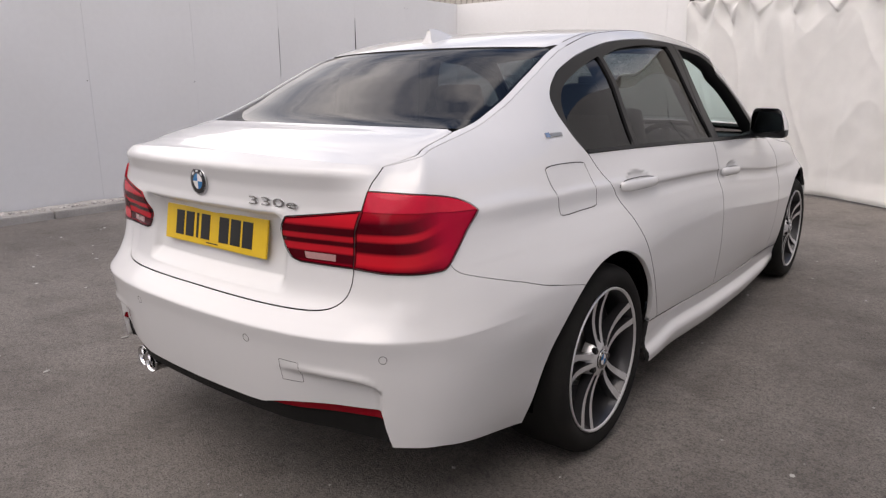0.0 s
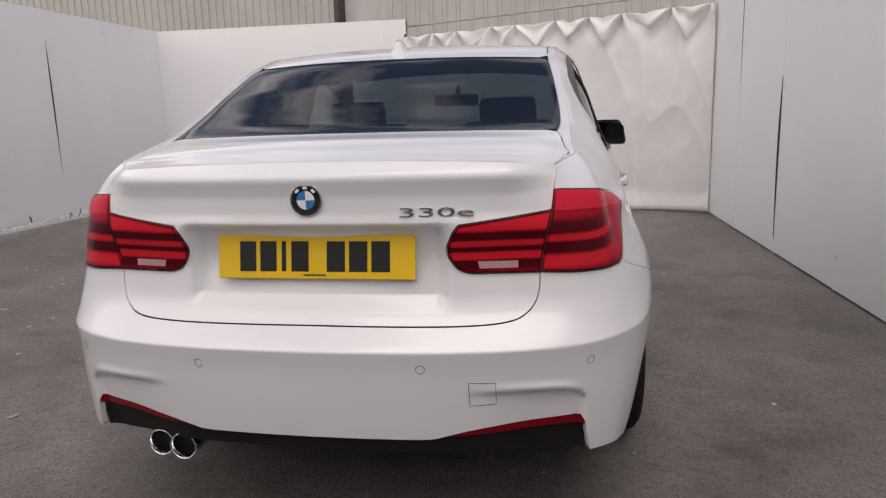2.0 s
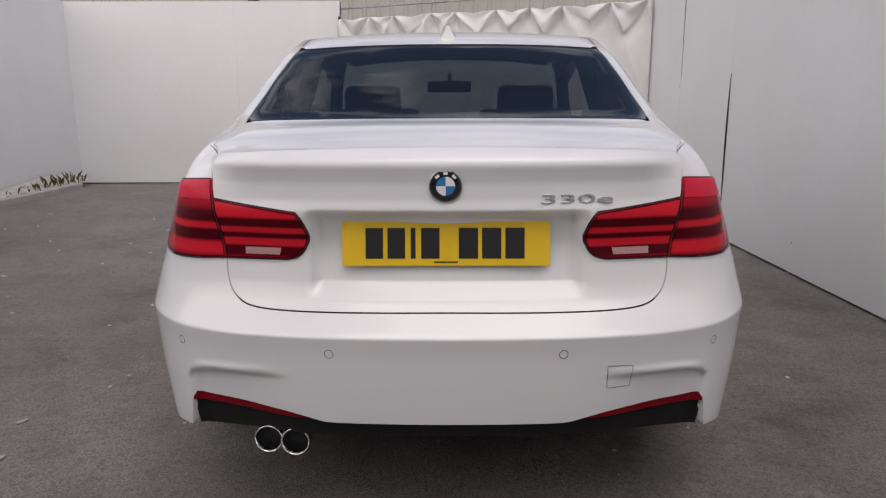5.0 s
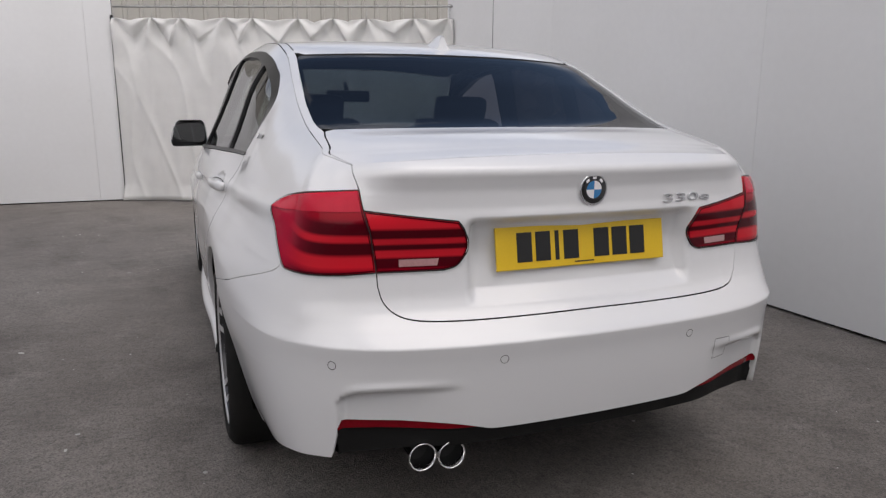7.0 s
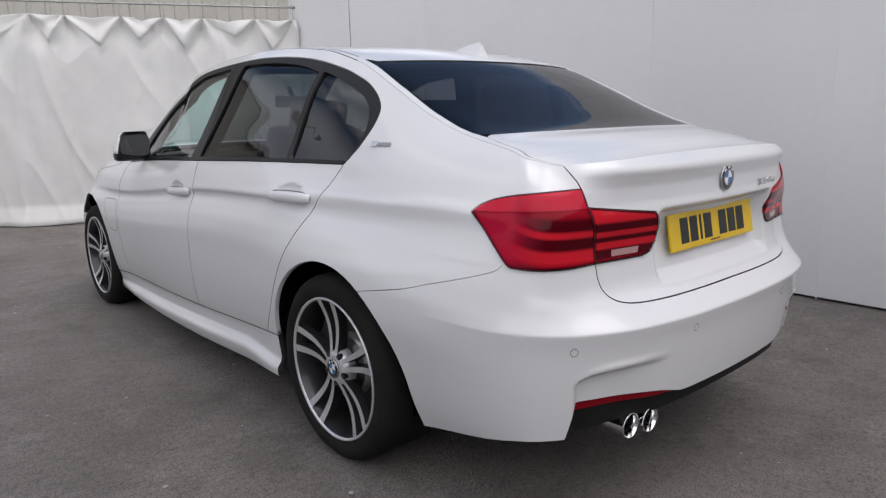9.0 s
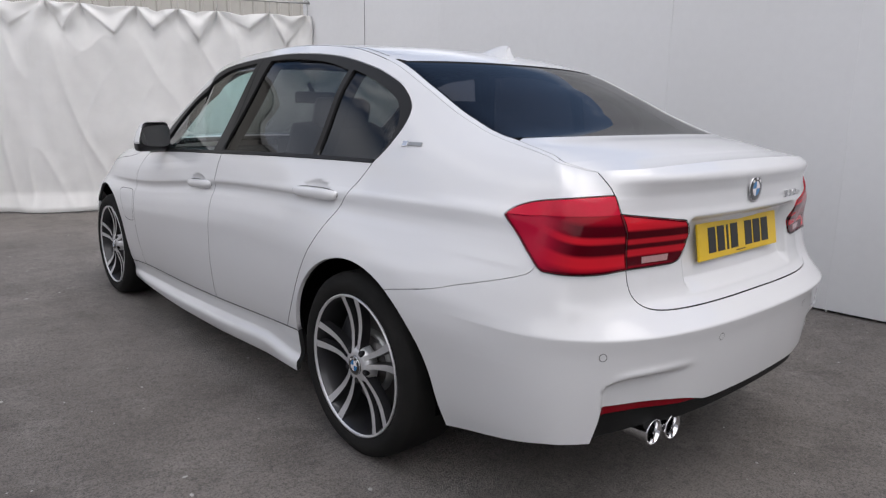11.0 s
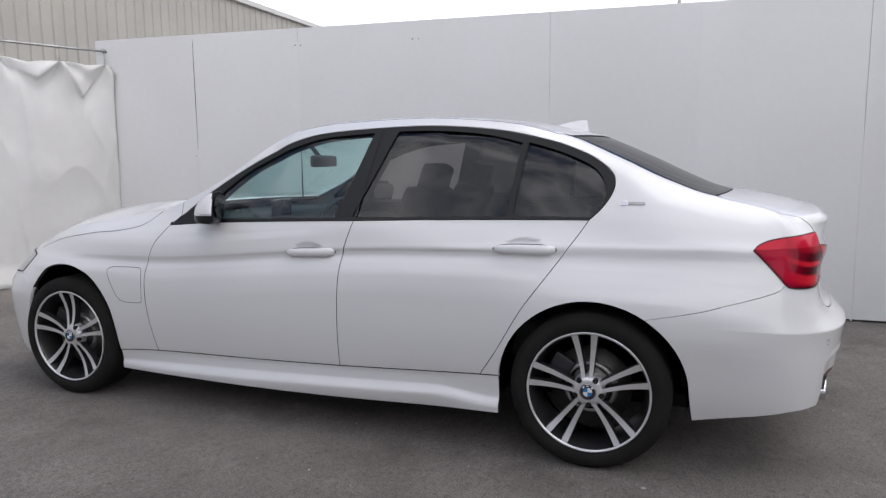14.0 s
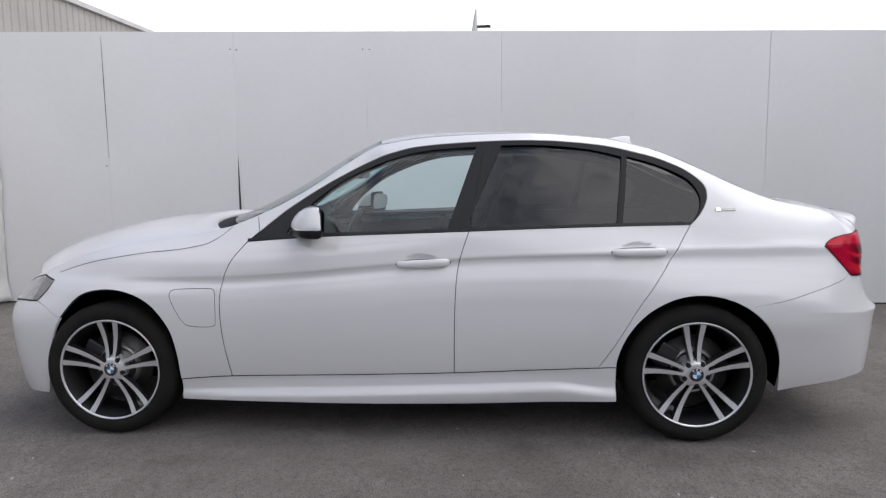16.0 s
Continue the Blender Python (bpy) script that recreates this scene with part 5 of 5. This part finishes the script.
def lettering(text, size, mat, parent, label, m, name="badge_letters", extrude=0.0018):
    cu = bpy.data.curves.new(name, "FONT")
    cu.body, cu.size, cu.extrude, cu.bevel_depth = text, size, extrude, 0.0006
    cu.offset = -0.0003
    cu.align_x, cu.align_y, cu.resolution_u = "CENTER", "CENTER", 3
    tmp = new("tmp", cu)
    bpy.context.view_layer.update()
    me = bpy.data.meshes.new_from_object(tmp.evaluated_get(bpy.context.evaluated_depsgraph_get()))
    bpy.data.objects.remove(tmp)
    me.transform(m)
    me.materials.clear()
    me.materials.append(mat)
    ob = new(name, me)
    ob.parent = parent
    return tagged(ob, label)


c, n = on_skin(0.33, 0.922, 0.0024)
yaw = math.atan2(n.x, -n.y)
lettering("330e", 0.046, M_CHROME, boot, "chrome model figures", Matrix.Translation(c) @ Matrix.Rotation(yaw, 4, "Z") @ Matrix.Rotation(radians(90), 4, "X") @ Matrix.Diagonal((2.05, 0.72, 1, 1)))
for k in (1, -1):
    c, n = on_skin(k * 1.535, 1.063, 0.001)
    for i, (a, b, h) in enumerate(((-.046, -.022, .018), (-.018, .046, .013))):
        bm = bmesh.new()
        box(bm, (a, -0.0025, -h / 2), (b, 0.0, h / 2), bevel=0.001)
        yaw = math.atan2(n.x, -n.y)
        bmesh.ops.transform(bm, matrix=Matrix.Translation(c) @ Matrix.Rotation(yaw, 4, "Z") @ Matrix.Rotation(-math.asin(n.z), 4, "X"), verts=bm.verts)
        part("side_badge", bm, M_CHROME if i == 0 else M_STEEL, car, "small chrome badge with plain bars")
# exhaust tips
for ex, ey in ((-.468, -.955), (-.394, -.970)):
    bm = bmesh.new()
    lathe(bm, [(0.16, .033), (0.0, .037), (-0.006, .0385), (-0.008, .037), (-0.006, .034), (0.02, .033), (0.15, .030)], "y", 32)
    bmesh.ops.transform(bm, matrix=Matrix.Translation((ex, ey, .291)), verts=bm.verts)
    tip = part("exhaust_tip", bm, M_CHROME, car, "polished twin exhaust tip", smooth=True)
    bm = bmesh.new()
    lathe(bm, [(0.05, .0335), (0.05, .001)], "y", 24)
    bmesh.ops.transform(bm, matrix=Matrix.Translation((ex, ey, .291)), verts=bm.verts)
    part("bore", bm, M_GAP, tip)

# flaps, handles, mirrors, aerial
strip("fuel_flap_gap", car, M_GAP, spline([(1.432, 0.973), (1.502, 0.978), (1.642, 0.973), (1.666, 0.957), (1.672, 0.905), (1.670, 0.850), (1.654, 0.835), (1.562, 0.833), (1.460, 0.831), (1.444, 0.847), (1.440, 0.885), (1.426, 0.925), (1.422, 0.957)], 3, True), 0.0028, closed=True)
strip("charge_flap_gap", car, M_GAP, mirror(spline([(4.170, .690), (4.148, .708), (4.08, .712), (3.976, .713), (3.950, .702), (3.946, .66), (3.946, .56), (3.954, .537), (3.985, .531), (4.065, .533), (4.105, .550), (4.140, .605), (4.163, .655)], 3, True)), 0.0028, closed=True)
for k, door, s0, z0 in [(k, d, s, z) for k, i in ((1, 0), (-1, 1)) for d, s, z in ((rear_doors[i], 1.955, .878), (front_doors[i], 2.945, .832))]:
    lean = 0.0 if door in rear_doors else 0.040
    e0, e1 = (Vector(P(k * (s0 + d), z0 - d * lean)) for d in (0.124, -0.124))
    out = nP(k * (s0 + 0.2), z0)
    out = Vector((out.x, out.y, 0)).normalized()
    ring = [(k * (s0 + 0.129 * math.copysign(abs(math.cos(a)) ** 0.7, math.cos(a))), z0 - 0.129 * math.cos(a) * lean + 0.0195 * math.sin(a)) for a in [2 * math.pi * q / 40 for q in range(40)]]
    strip("handle_gap", door, M_GAP, ring, 0.0030, f=P, off=0.0012, closed=True)
    bm = bmesh.new()
    rows = []
    for j in range(25):
        t = -1 + j / 12
        lift = 0.017 * (1 - abs(t) ** 5) - 0.002
        hh = 0.0188 * (1 - abs(t) ** 8 * 0.45) * (1.0 + 0.08 * t)
        c = e0.lerp(e1, (t + 1) / 2)
        rows.append([bm.verts.new(c + out * (lift + 0.011 * math.cos(a)) + Vector((0, 0, hh * math.sin(a)))) for a in [2 * math.pi * q / 12 for q in range(12)]])
    for a, b in zip(rows, rows[1:]):
        for q in range(12):
            bm.faces.new((a[q], a[(q + 1) % 12], b[(q + 1) % 12], b[q]))
    bm.faces.new(rows[0])
    bm.faces.new(rows[-1][::-1])
    bmesh.ops.recalc_face_normals(bm, faces=bm.faces)
    part("door_handle", bm, M_PAINT, door, smooth=True)

for k in (1, -1):
    mir = empty("door_mirror", "", "", at=(0, 0, 0))
    mir.parent = car
    for key in list(mir.keys()):
        del mir[key]
    bm = bmesh.new()
    # shell: a rounded block with a raked front, flat to the rear where the glass sits
    levels = [(.970, .62, 0.02), (.974, .86, 0.012), (.982, .97, .003), (.995, 1.0, 0), (1.010, 1.0, 0), (1.018, 1.0, 0), (1.040, .985, 0), (1.065, .93, 0), (1.088, .84, .002), (1.104, .70, .004), (1.113, .50, .010), (1.116, .25, .02)]
    rows = []
    for z, sc, back in levels:
        y0 = 1.690 + back + 0.02 * (z - .96)
        y1 = 1.690 + 0.136 * sc - 0.045 * max(0.0, (z - 1.02) / .1) ** 1.6
        xo, xi = 1.008 - 0.05 * (1 - sc) - 0.02 * max(0.0, (z - 1.02) / .1), 0.812 + 0.05 * (1 - sc)
        ym, xm, hy, hx = (y0 + y1) / 2, (xo + xi) / 2, (y1 - y0) / 2, (xo - xi) / 2
        row = []
        for q in range(32):
            a = 2 * math.pi * q / 32
            ca, sa = math.cos(a), math.sin(a)
            p = 0.40 if sa < 0 else 0.85                   # square towards the glass, round to the front
            row.append(bm.verts.new((k * (xm + hx * math.copysign(abs(ca) ** (0.40 if sa < 0 else 0.9), ca)), ym + hy * math.copysign(abs(sa) ** p, sa) - 0.45 * (xm + hx * math.copysign(abs(ca) ** (0.40 if sa < 0 else 0.9), ca) - 0.88), z)))
        rows.append(row)
    for a, b in zip(rows, rows[1:]):
        for q in range(32):
            bm.faces.new((a[q], a[(q + 1) % 32], b[(q + 1) % 32], b[q]))
    bm.faces.new(rows[0][::-1])
    bm.faces.new(rows[-1])
    bmesh.ops.recalc_face_normals(bm, faces=bm.faces)
    shell = part("mirror_shell", bm, [M_PAINT, M_BLACK_TRIM, M_CHROME], mir, "white shell with a black lower half and a bright line", smooth=True)
    for f in shell.data.polygons:
        c = f.center
        f.material_index = 1 if c.z < 1.009 or c.y + 0.45 * (abs(c.x) - 0.88) < 1.706 else (2 if c.z < 1.0175 else 0)
    bm = bmesh.new()
    vs = [bm.verts.new((k * (0.910 + 0.084 * math.copysign(abs(math.cos(a)) ** 0.5, math.cos(a))), 1.687, 1.046 + 0.053 * math.copysign(abs(math.sin(a)) ** 0.5, math.sin(a)) * (1 - 0.14 * math.cos(a)))) for a in [2 * math.pi * q / 28 for q in range(28)]]
    bm.faces.new(vs)
    bmesh.ops.recalc_face_normals(bm, faces=bm.faces)
    for v in bm.verts:
        v.co.y -= 0.45 * (abs(v.co.x) - 0.88) + 0.06 * (v.co.z - 1.036)
    part("mirror_glass", bm, M_MIRROR, mir)
    bm = bmesh.new()
    tube(bm, [(k * 0.77, 1.86, 0.968), (k * 0.81, 1.82, 0.976), (k * 0.87, 1.77, 0.990)], [0.030, 0.024, 0.030], 10, squash=0.6)
    part("mirror_foot", bm, M_BLACK_TRIM, mir, smooth=True)
bm = bmesh.new()
rows = []
for j in range(15):
    t = j / 14
    y = 0.296 - 0.218 * t
    h = 0.078 * smooth01(0, 1, t ** 0.9)
    wd = 0.043 * (0.40 + 0.60 * math.sin(math.pi * min(1, 0.12 + t * 0.55)))
    bz = Q(0, 1.736 + y)[2] - 0.004
    rows.append([bm.verts.new((a * wd, y + (0.02 * (b ** 1.5) if j == 14 else 0), bz + h * b)) for a, b in ((-1, 0), (-.75, .3), (-.35, .65), (-.16, .95), (0, 1.0), (.16, .95), (.35, .65), (.75, .3), (1, 0))])
for a, b in zip(rows, rows[1:]):
    for q in range(8):
        bm.faces.new((a[q], a[q + 1], b[q + 1], b[q]))
bm.faces.new(rows[-1])
bmesh.ops.recalc_face_normals(bm, faces=bm.faces)
sharp(part("aerial_fin", bm, M_PAINT, car, smooth=True), 50)

# ---------------- wheels ----------------
RIM_R, TYRE_R = 0.245, 0.326


def wheel(name, x_face, y, z, width, side, spin):
    """One wheel. It is built facing +x; side turns it round."""
    root = empty(name, "", "")
    for key in list(root.keys()):
        del root[key]
    root.parent = car
    root.matrix_local = Matrix.Translation((x_face * side, y, z)) @ (Matrix.Identity(4) if side > 0 else Matrix.Rotation(math.pi, 4, "Z"))
    w = width
    bm = bmesh.new()
    lathe(bm, [(-w + .02, .235), (-w + .004, .262), (-w, .295), (-w + .016, .318), (-w + .035, TYRE_R - .001), (-w / 2, TYRE_R), (-.035, TYRE_R - .001), (-.014, .319), (.004, .298), (.008, .282), (.004, .262), (-.006, .247), (-.03, .24)], "x", 72)
    part("tyre", bm, M_TYRE, root, "low black tyre", smooth=True)
    bm = bmesh.new()
    lathe(bm, [(-.004, .2495), (.002, .2485), (.002, .2440), (-.004, .2395)], "x", 72)
    rim = part("rim", bm, M_MACHINED, root, "two-tone alloy rim with five double spokes", smooth=True)
    bm = bmesh.new()
    lathe(bm, [(-.004, .2395), (-.02, .232), (-.07, .222), (-.16, .215), (-.19, .228)], "x", 72)
    part("barrel", bm, M_RIM_GREY, rim, smooth=True)
    for q in range(5):
        for sgn in (1, -1):
            bm = bmesh.new()
            rows = []
            for j in range(9):
                t = j / 8
                r = 0.045 + 0.199 * t
                # the pair leaves the hub close together and spreads to the rim
                mid = sgn * (0.0135 + 0.0275 * t ** 1.15)
                wd = 0.0078 + 0.0060 * t ** 1.4
                xx = -0.016 - 0.012 * math.sin(math.pi * min(1, t * 1.05)) + 0.014 * t ** 3
                rows.append([bm.verts.new((xx + dx, mid + dy * wd, r)) for dx, dy in ((0, -1), (0, 1), (-.028 - .01 * (1 - t), 1.25), (-.028 - .01 * (1 - t), -1.25))])
            for a, b in zip(rows, rows[1:]):
                for i in range(4):
                    bm.faces.new((a[i], a[(i + 1) % 4], b[(i + 1) % 4], b[i]))
            bm.faces.new(rows[0]), bm.faces.new(rows[-1])
            bmesh.ops.recalc_face_normals(bm, faces=bm.faces)
            bmesh.ops.rotate(bm, cent=(0, 0, 0), matrix=Matrix.Rotation(radians(spin + 72 * q), 3, "X"), verts=bm.verts)
            sp = part("spoke", bm, [M_RIM_GREY, M_MACHINED], rim)
            for f in sp.data.polygons:
                f.material_index = 1 if f.normal.x > 0.6 else 0
    bm = bmesh.new()
    lathe(bm, [(-.06, .070), (-.03, .066), (-.016, .055), (-.014, .040), (-.014, .034)], "x", 40)
    part("hub", bm, M_MACHINED, rim, smooth=True)
    for q in range(5):
        bm = bmesh.new()
        a = radians(spin + 36 + 72 * q)
        lathe(bm, [(-.03, .012), (-.016, .012), (-.013, .009), (-.013, .001)], "x", 10)
        bmesh.ops.translate(bm, vec=(0, -math.sin(a) * .054, math.cos(a) * .054), verts=bm.verts)
        part("wheel_bolt", bm, M_BLACK_TRIM, rim)
    roundel(rim, (-.012, 0, 0), Matrix.Rotation(radians(90), 4, "Z"), 0.034, 0.0035)
    bm = bmesh.new()
    lathe(bm, [(-.115, .168), (-.095, .168), (-.095, .085), (-.075, .080), (-.070, .001)], "x", 56)
    disc = part("brake_disc", bm, M_DISC, root, "ventilated steel brake disc", smooth=True)
    bm = bmesh.new()
    lathe(bm, [(-.095, .112), (-.078, .106), (-.074, .098), (-.080, .092)], "x", 56)
    part("disc_bell", bm, M_STEEL, disc, "bright edge of the disc bell", smooth=True)
    bm = bmesh.new()
    box(bm, (-.125, -.055, .095), (-.070, .055, .190), bevel=.012, m=Matrix.Rotation(radians(-60 * side), 4, "X"))
    part("brake_caliper", bm, M_CALIPER, root, "dark grey brake caliper")
    return root


wheel("wheel", 0.886, -0.054, 0.322, 0.255, 1, 10)
wheel("wheel", 0.878, 2.745, 0.322, 0.225, 1, 10)
wheel("wheel", 0.886, -0.054, 0.322, 0.255, -1, 4)
wheel("wheel", 0.878, 2.745, 0.322, 0.225, -1, 0)

# arch liners, floor pan and cabin
for yc, r, x0 in ((-0.052, .385, .60), (2.745, .395, .60)):
    for k in (1, -1):
        bm = bmesh.new()
        rows = []
        for j in range(25):
            a = radians(-12 + 204 * j / 24)
            rows.append([bm.verts.new((k * x, yc + rr * math.cos(a), max(zz, .325 + rr * math.sin(a)))) for x, rr, zz in ((x0, .02, .26), (x0, r, .26), (.80 if yc < 1 else .80 - .08 * smooth01(70, 15, math.degrees(a)), r, .255), ((.868 if yc < 1 else .868 - .13 * smooth01(70, 15, math.degrees(a))) - .04 * smooth01(.45, .25, .325 + r * math.sin(a)), r - .002, .255))])
        for a, b in zip(rows, rows[1:]):
            for q in range(3):
                bm.faces.new((a[q], a[q + 1], b[q + 1], b[q]))
        part("arch_liner", bm, M_LINER, car)
bm = bmesh.new()
box(bm, (-.60, -.47, .20), (.60, 3.18, .30), bevel=.02)
# hidden rear box, sized low and wide to deepen the shade under the tail
box(bm, (-.62, -.88, .285), (.62, -.40, .40), bevel=.03)
for k in (1, -1):
    box(bm, (.58, .42, .18) if k > 0 else (-.76, .42, .18), (.76, 2.33, .30) if k > 0 else (-.58, 2.33, .30), bevel=.01)
part("floor_pan", bm, M_BLACK_PLASTIC, car)
bm = bmesh.new()
tube(bm, [(-.43, -.83, .298), (-.43, -.6, .30), (-.30, -.3, .26), (-.1, .3, .2)], .035, 10)
part("exhaust_pipe", bm, M_STEEL, car, smooth=True)
bm = bmesh.new()
tube(bm, [(-.2, -.62, .345), (.4, -.62, .345)], .075, 16)
part("silencer", bm, M_DISC, car, smooth=True)
for k in (1, -1):
    cards = [(2.14, .36), (3.86, .30), (3.80, .915), (3.1, .955), (2.4, .975), (1.72, .985), (1.80, .80), (1.95, .66), (2.06, .52)]
    panel("door_card", car, M_CABIN, [fix(cards if k > 0 else mirror(cards))], step=0.06, gap=0.0, off=-0.075, depth=0.03)
for k in (1, -1):
    trim = [(1.28, .99), (1.70, .99), (1.635, 1.08), (1.62, 1.14), (1.66, 1.195), (1.80, 1.28), (1.92, 1.325), (1.90, 1.345), (1.78, 1.300), (1.60, 1.222), (1.40, 1.122), (1.28, 1.07)]
    panel("pillar_trim", car, M_CABIN, [fix(trim if k > 0 else mirror(trim))], step=0.05, gap=0.0, off=-0.022, depth=0.004)
for k in (1, -1):
    trim = [(2.95, 1.372), (3.09, 1.340), (3.24, 1.285), (3.45, 1.175), (3.60, 1.070), (3.70, .985), (3.74, 1.020), (3.62, 1.110), (3.45, 1.212), (3.26, 1.325), (3.15, 1.372), (3.0, 1.392)]
    panel("front_pillar_trim", car, M_CABIN, [fix(trim if k > 0 else mirror(trim))], step=0.05, gap=0.0, off=-0.030, depth=0.02)
hl = [(.93, 1.86), (.93, 2.3), (.93, 2.8), (.90, 3.16), (-.90, 3.16), (-.93, 2.8), (-.93, 2.3), (-.93, 1.86)]
panel("headlining", car, M_HEADLINER, [hl], f=Q, nf=nQ, step=0.08, gap=0.0, off=-0.035, depth=0.01)
shelf = bmesh.new()
box(shelf, (-.60, -.62, 1.045), (.60, -.05, 1.065), bevel=.008)
part("parcel_shelf", shelf, M_CABIN, car)


def seat(x, y, rear=False, wide=.27):
    root = empty("rear_bench" if rear else "front_seat", "", "")
    for key in list(root.keys()):
        del root[key]
    root.parent = car
    bm = bmesh.new()
    box(bm, (x - wide, y - .28, .36), (x + wide, y + .26, .56), bevel=.05)
    part("cushion", bm, M_SEAT, root, smooth=True)
    bm = bmesh.new()
    lean = Matrix.Translation((x, y - .26, .50)) @ Matrix.Rotation(radians(18 if not rear else 22), 4, "X")
    vs = box(bm, (-wide, -.07, 0), (wide, .07, .655 if not rear else .54), bevel=.05)
    for v in bm.verts:
        v.co.x *= 1 - 0.16 * smooth01(.25, .65, v.co.z) * (0 if rear else 1)
    bmesh.ops.transform(bm, matrix=lean, verts=bm.verts)
    part("backrest", bm, M_SEAT, root, smooth=True)
    for hx in ((-.36, 0.0, .36) if rear else (0,)):
        bm = bmesh.new()
        tall = .575 if not rear else (.52 if hx else .50)
        box(bm, (hx - .135, -.045, tall + .03), (hx + .135, .045, tall + (.20 if not rear else .13)), bevel=.035)
        bmesh.ops.transform(bm, matrix=lean, verts=bm.verts)
        hr = part("headrest", bm, M_SEAT, root, smooth=True)
        for px in (-.05, .05):
            bm = bmesh.new()
            tube(bm, [lean @ Vector((hx + px, 0, tall - .06)), lean @ Vector((hx + px, 0, tall + .06))], .007, 8)
            part("headrest_post", bm, M_CHROME, hr)
    return root


seat(.37, 1.26)
seat(-.37, 1.26)
seat(0, .385, True, .62)
bm = bmesh.new()
vs = box(bm, (-.70, 1.94, .62), (.70, 2.45, .955), bevel=.05)
part("dashboard", bm, M_CABIN, car, smooth=True)
bm = bmesh.new()
rows = []
ms = Matrix.Translation((.37, 1.80, .85)) @ Matrix.Rotation(radians(-65), 4, "X")
for j in range(32):
    a = 2 * math.pi * j / 32
    c = Vector((.182 * math.cos(a), .182 * math.sin(a), 0))
    d = c.normalized()
    rows.append([bm.verts.new(ms @ (c + .015 * (math.cos(t) * d + math.sin(t) * Vector((0, 0, 1))))) for t in [2 * math.pi * q / 8 for q in range(8)]])
for j in range(32):
    a, b = rows[j], rows[(j + 1) % 32]
    for q in range(8):
        bm.faces.new((a[q], a[(q + 1) % 8], b[(q + 1) % 8], b[q]))
sw = part("steering_wheel", bm, M_SEAT, car, smooth=True)
for a in (0, 180, 270):
    bm = bmesh.new()
    tube(bm, [ms @ Vector((0, 0, -.02)), ms @ Vector((.175 * math.cos(radians(a)), .175 * math.sin(radians(a)), 0))], .02, 8, squash=.6)
    part("wheel_spoke", bm, M_SEAT, sw)
bm = bmesh.new()
box(bm, (-.133, 1.615, 1.224), (.133, 1.65, 1.292), bevel=.016)
tube(bm, [(0, 1.65, 1.272), (0, 1.71, 1.338)], .014, 8)
part("interior_mirror", bm, M_BLACK_TRIM, car, smooth=True)
bm = bmesh.new()
box(bm, (-.13, .92, .40), (.13, 1.96, .60), bevel=.03)
part("centre_console", bm, M_CABIN, car, smooth=True)
bm = bmesh.new()
box(bm, (-.10, 1.93, .93), (.10, 1.945, 1.03), bevel=.006)
part("centre_screen", bm, M_BADGE_BLACK, car)
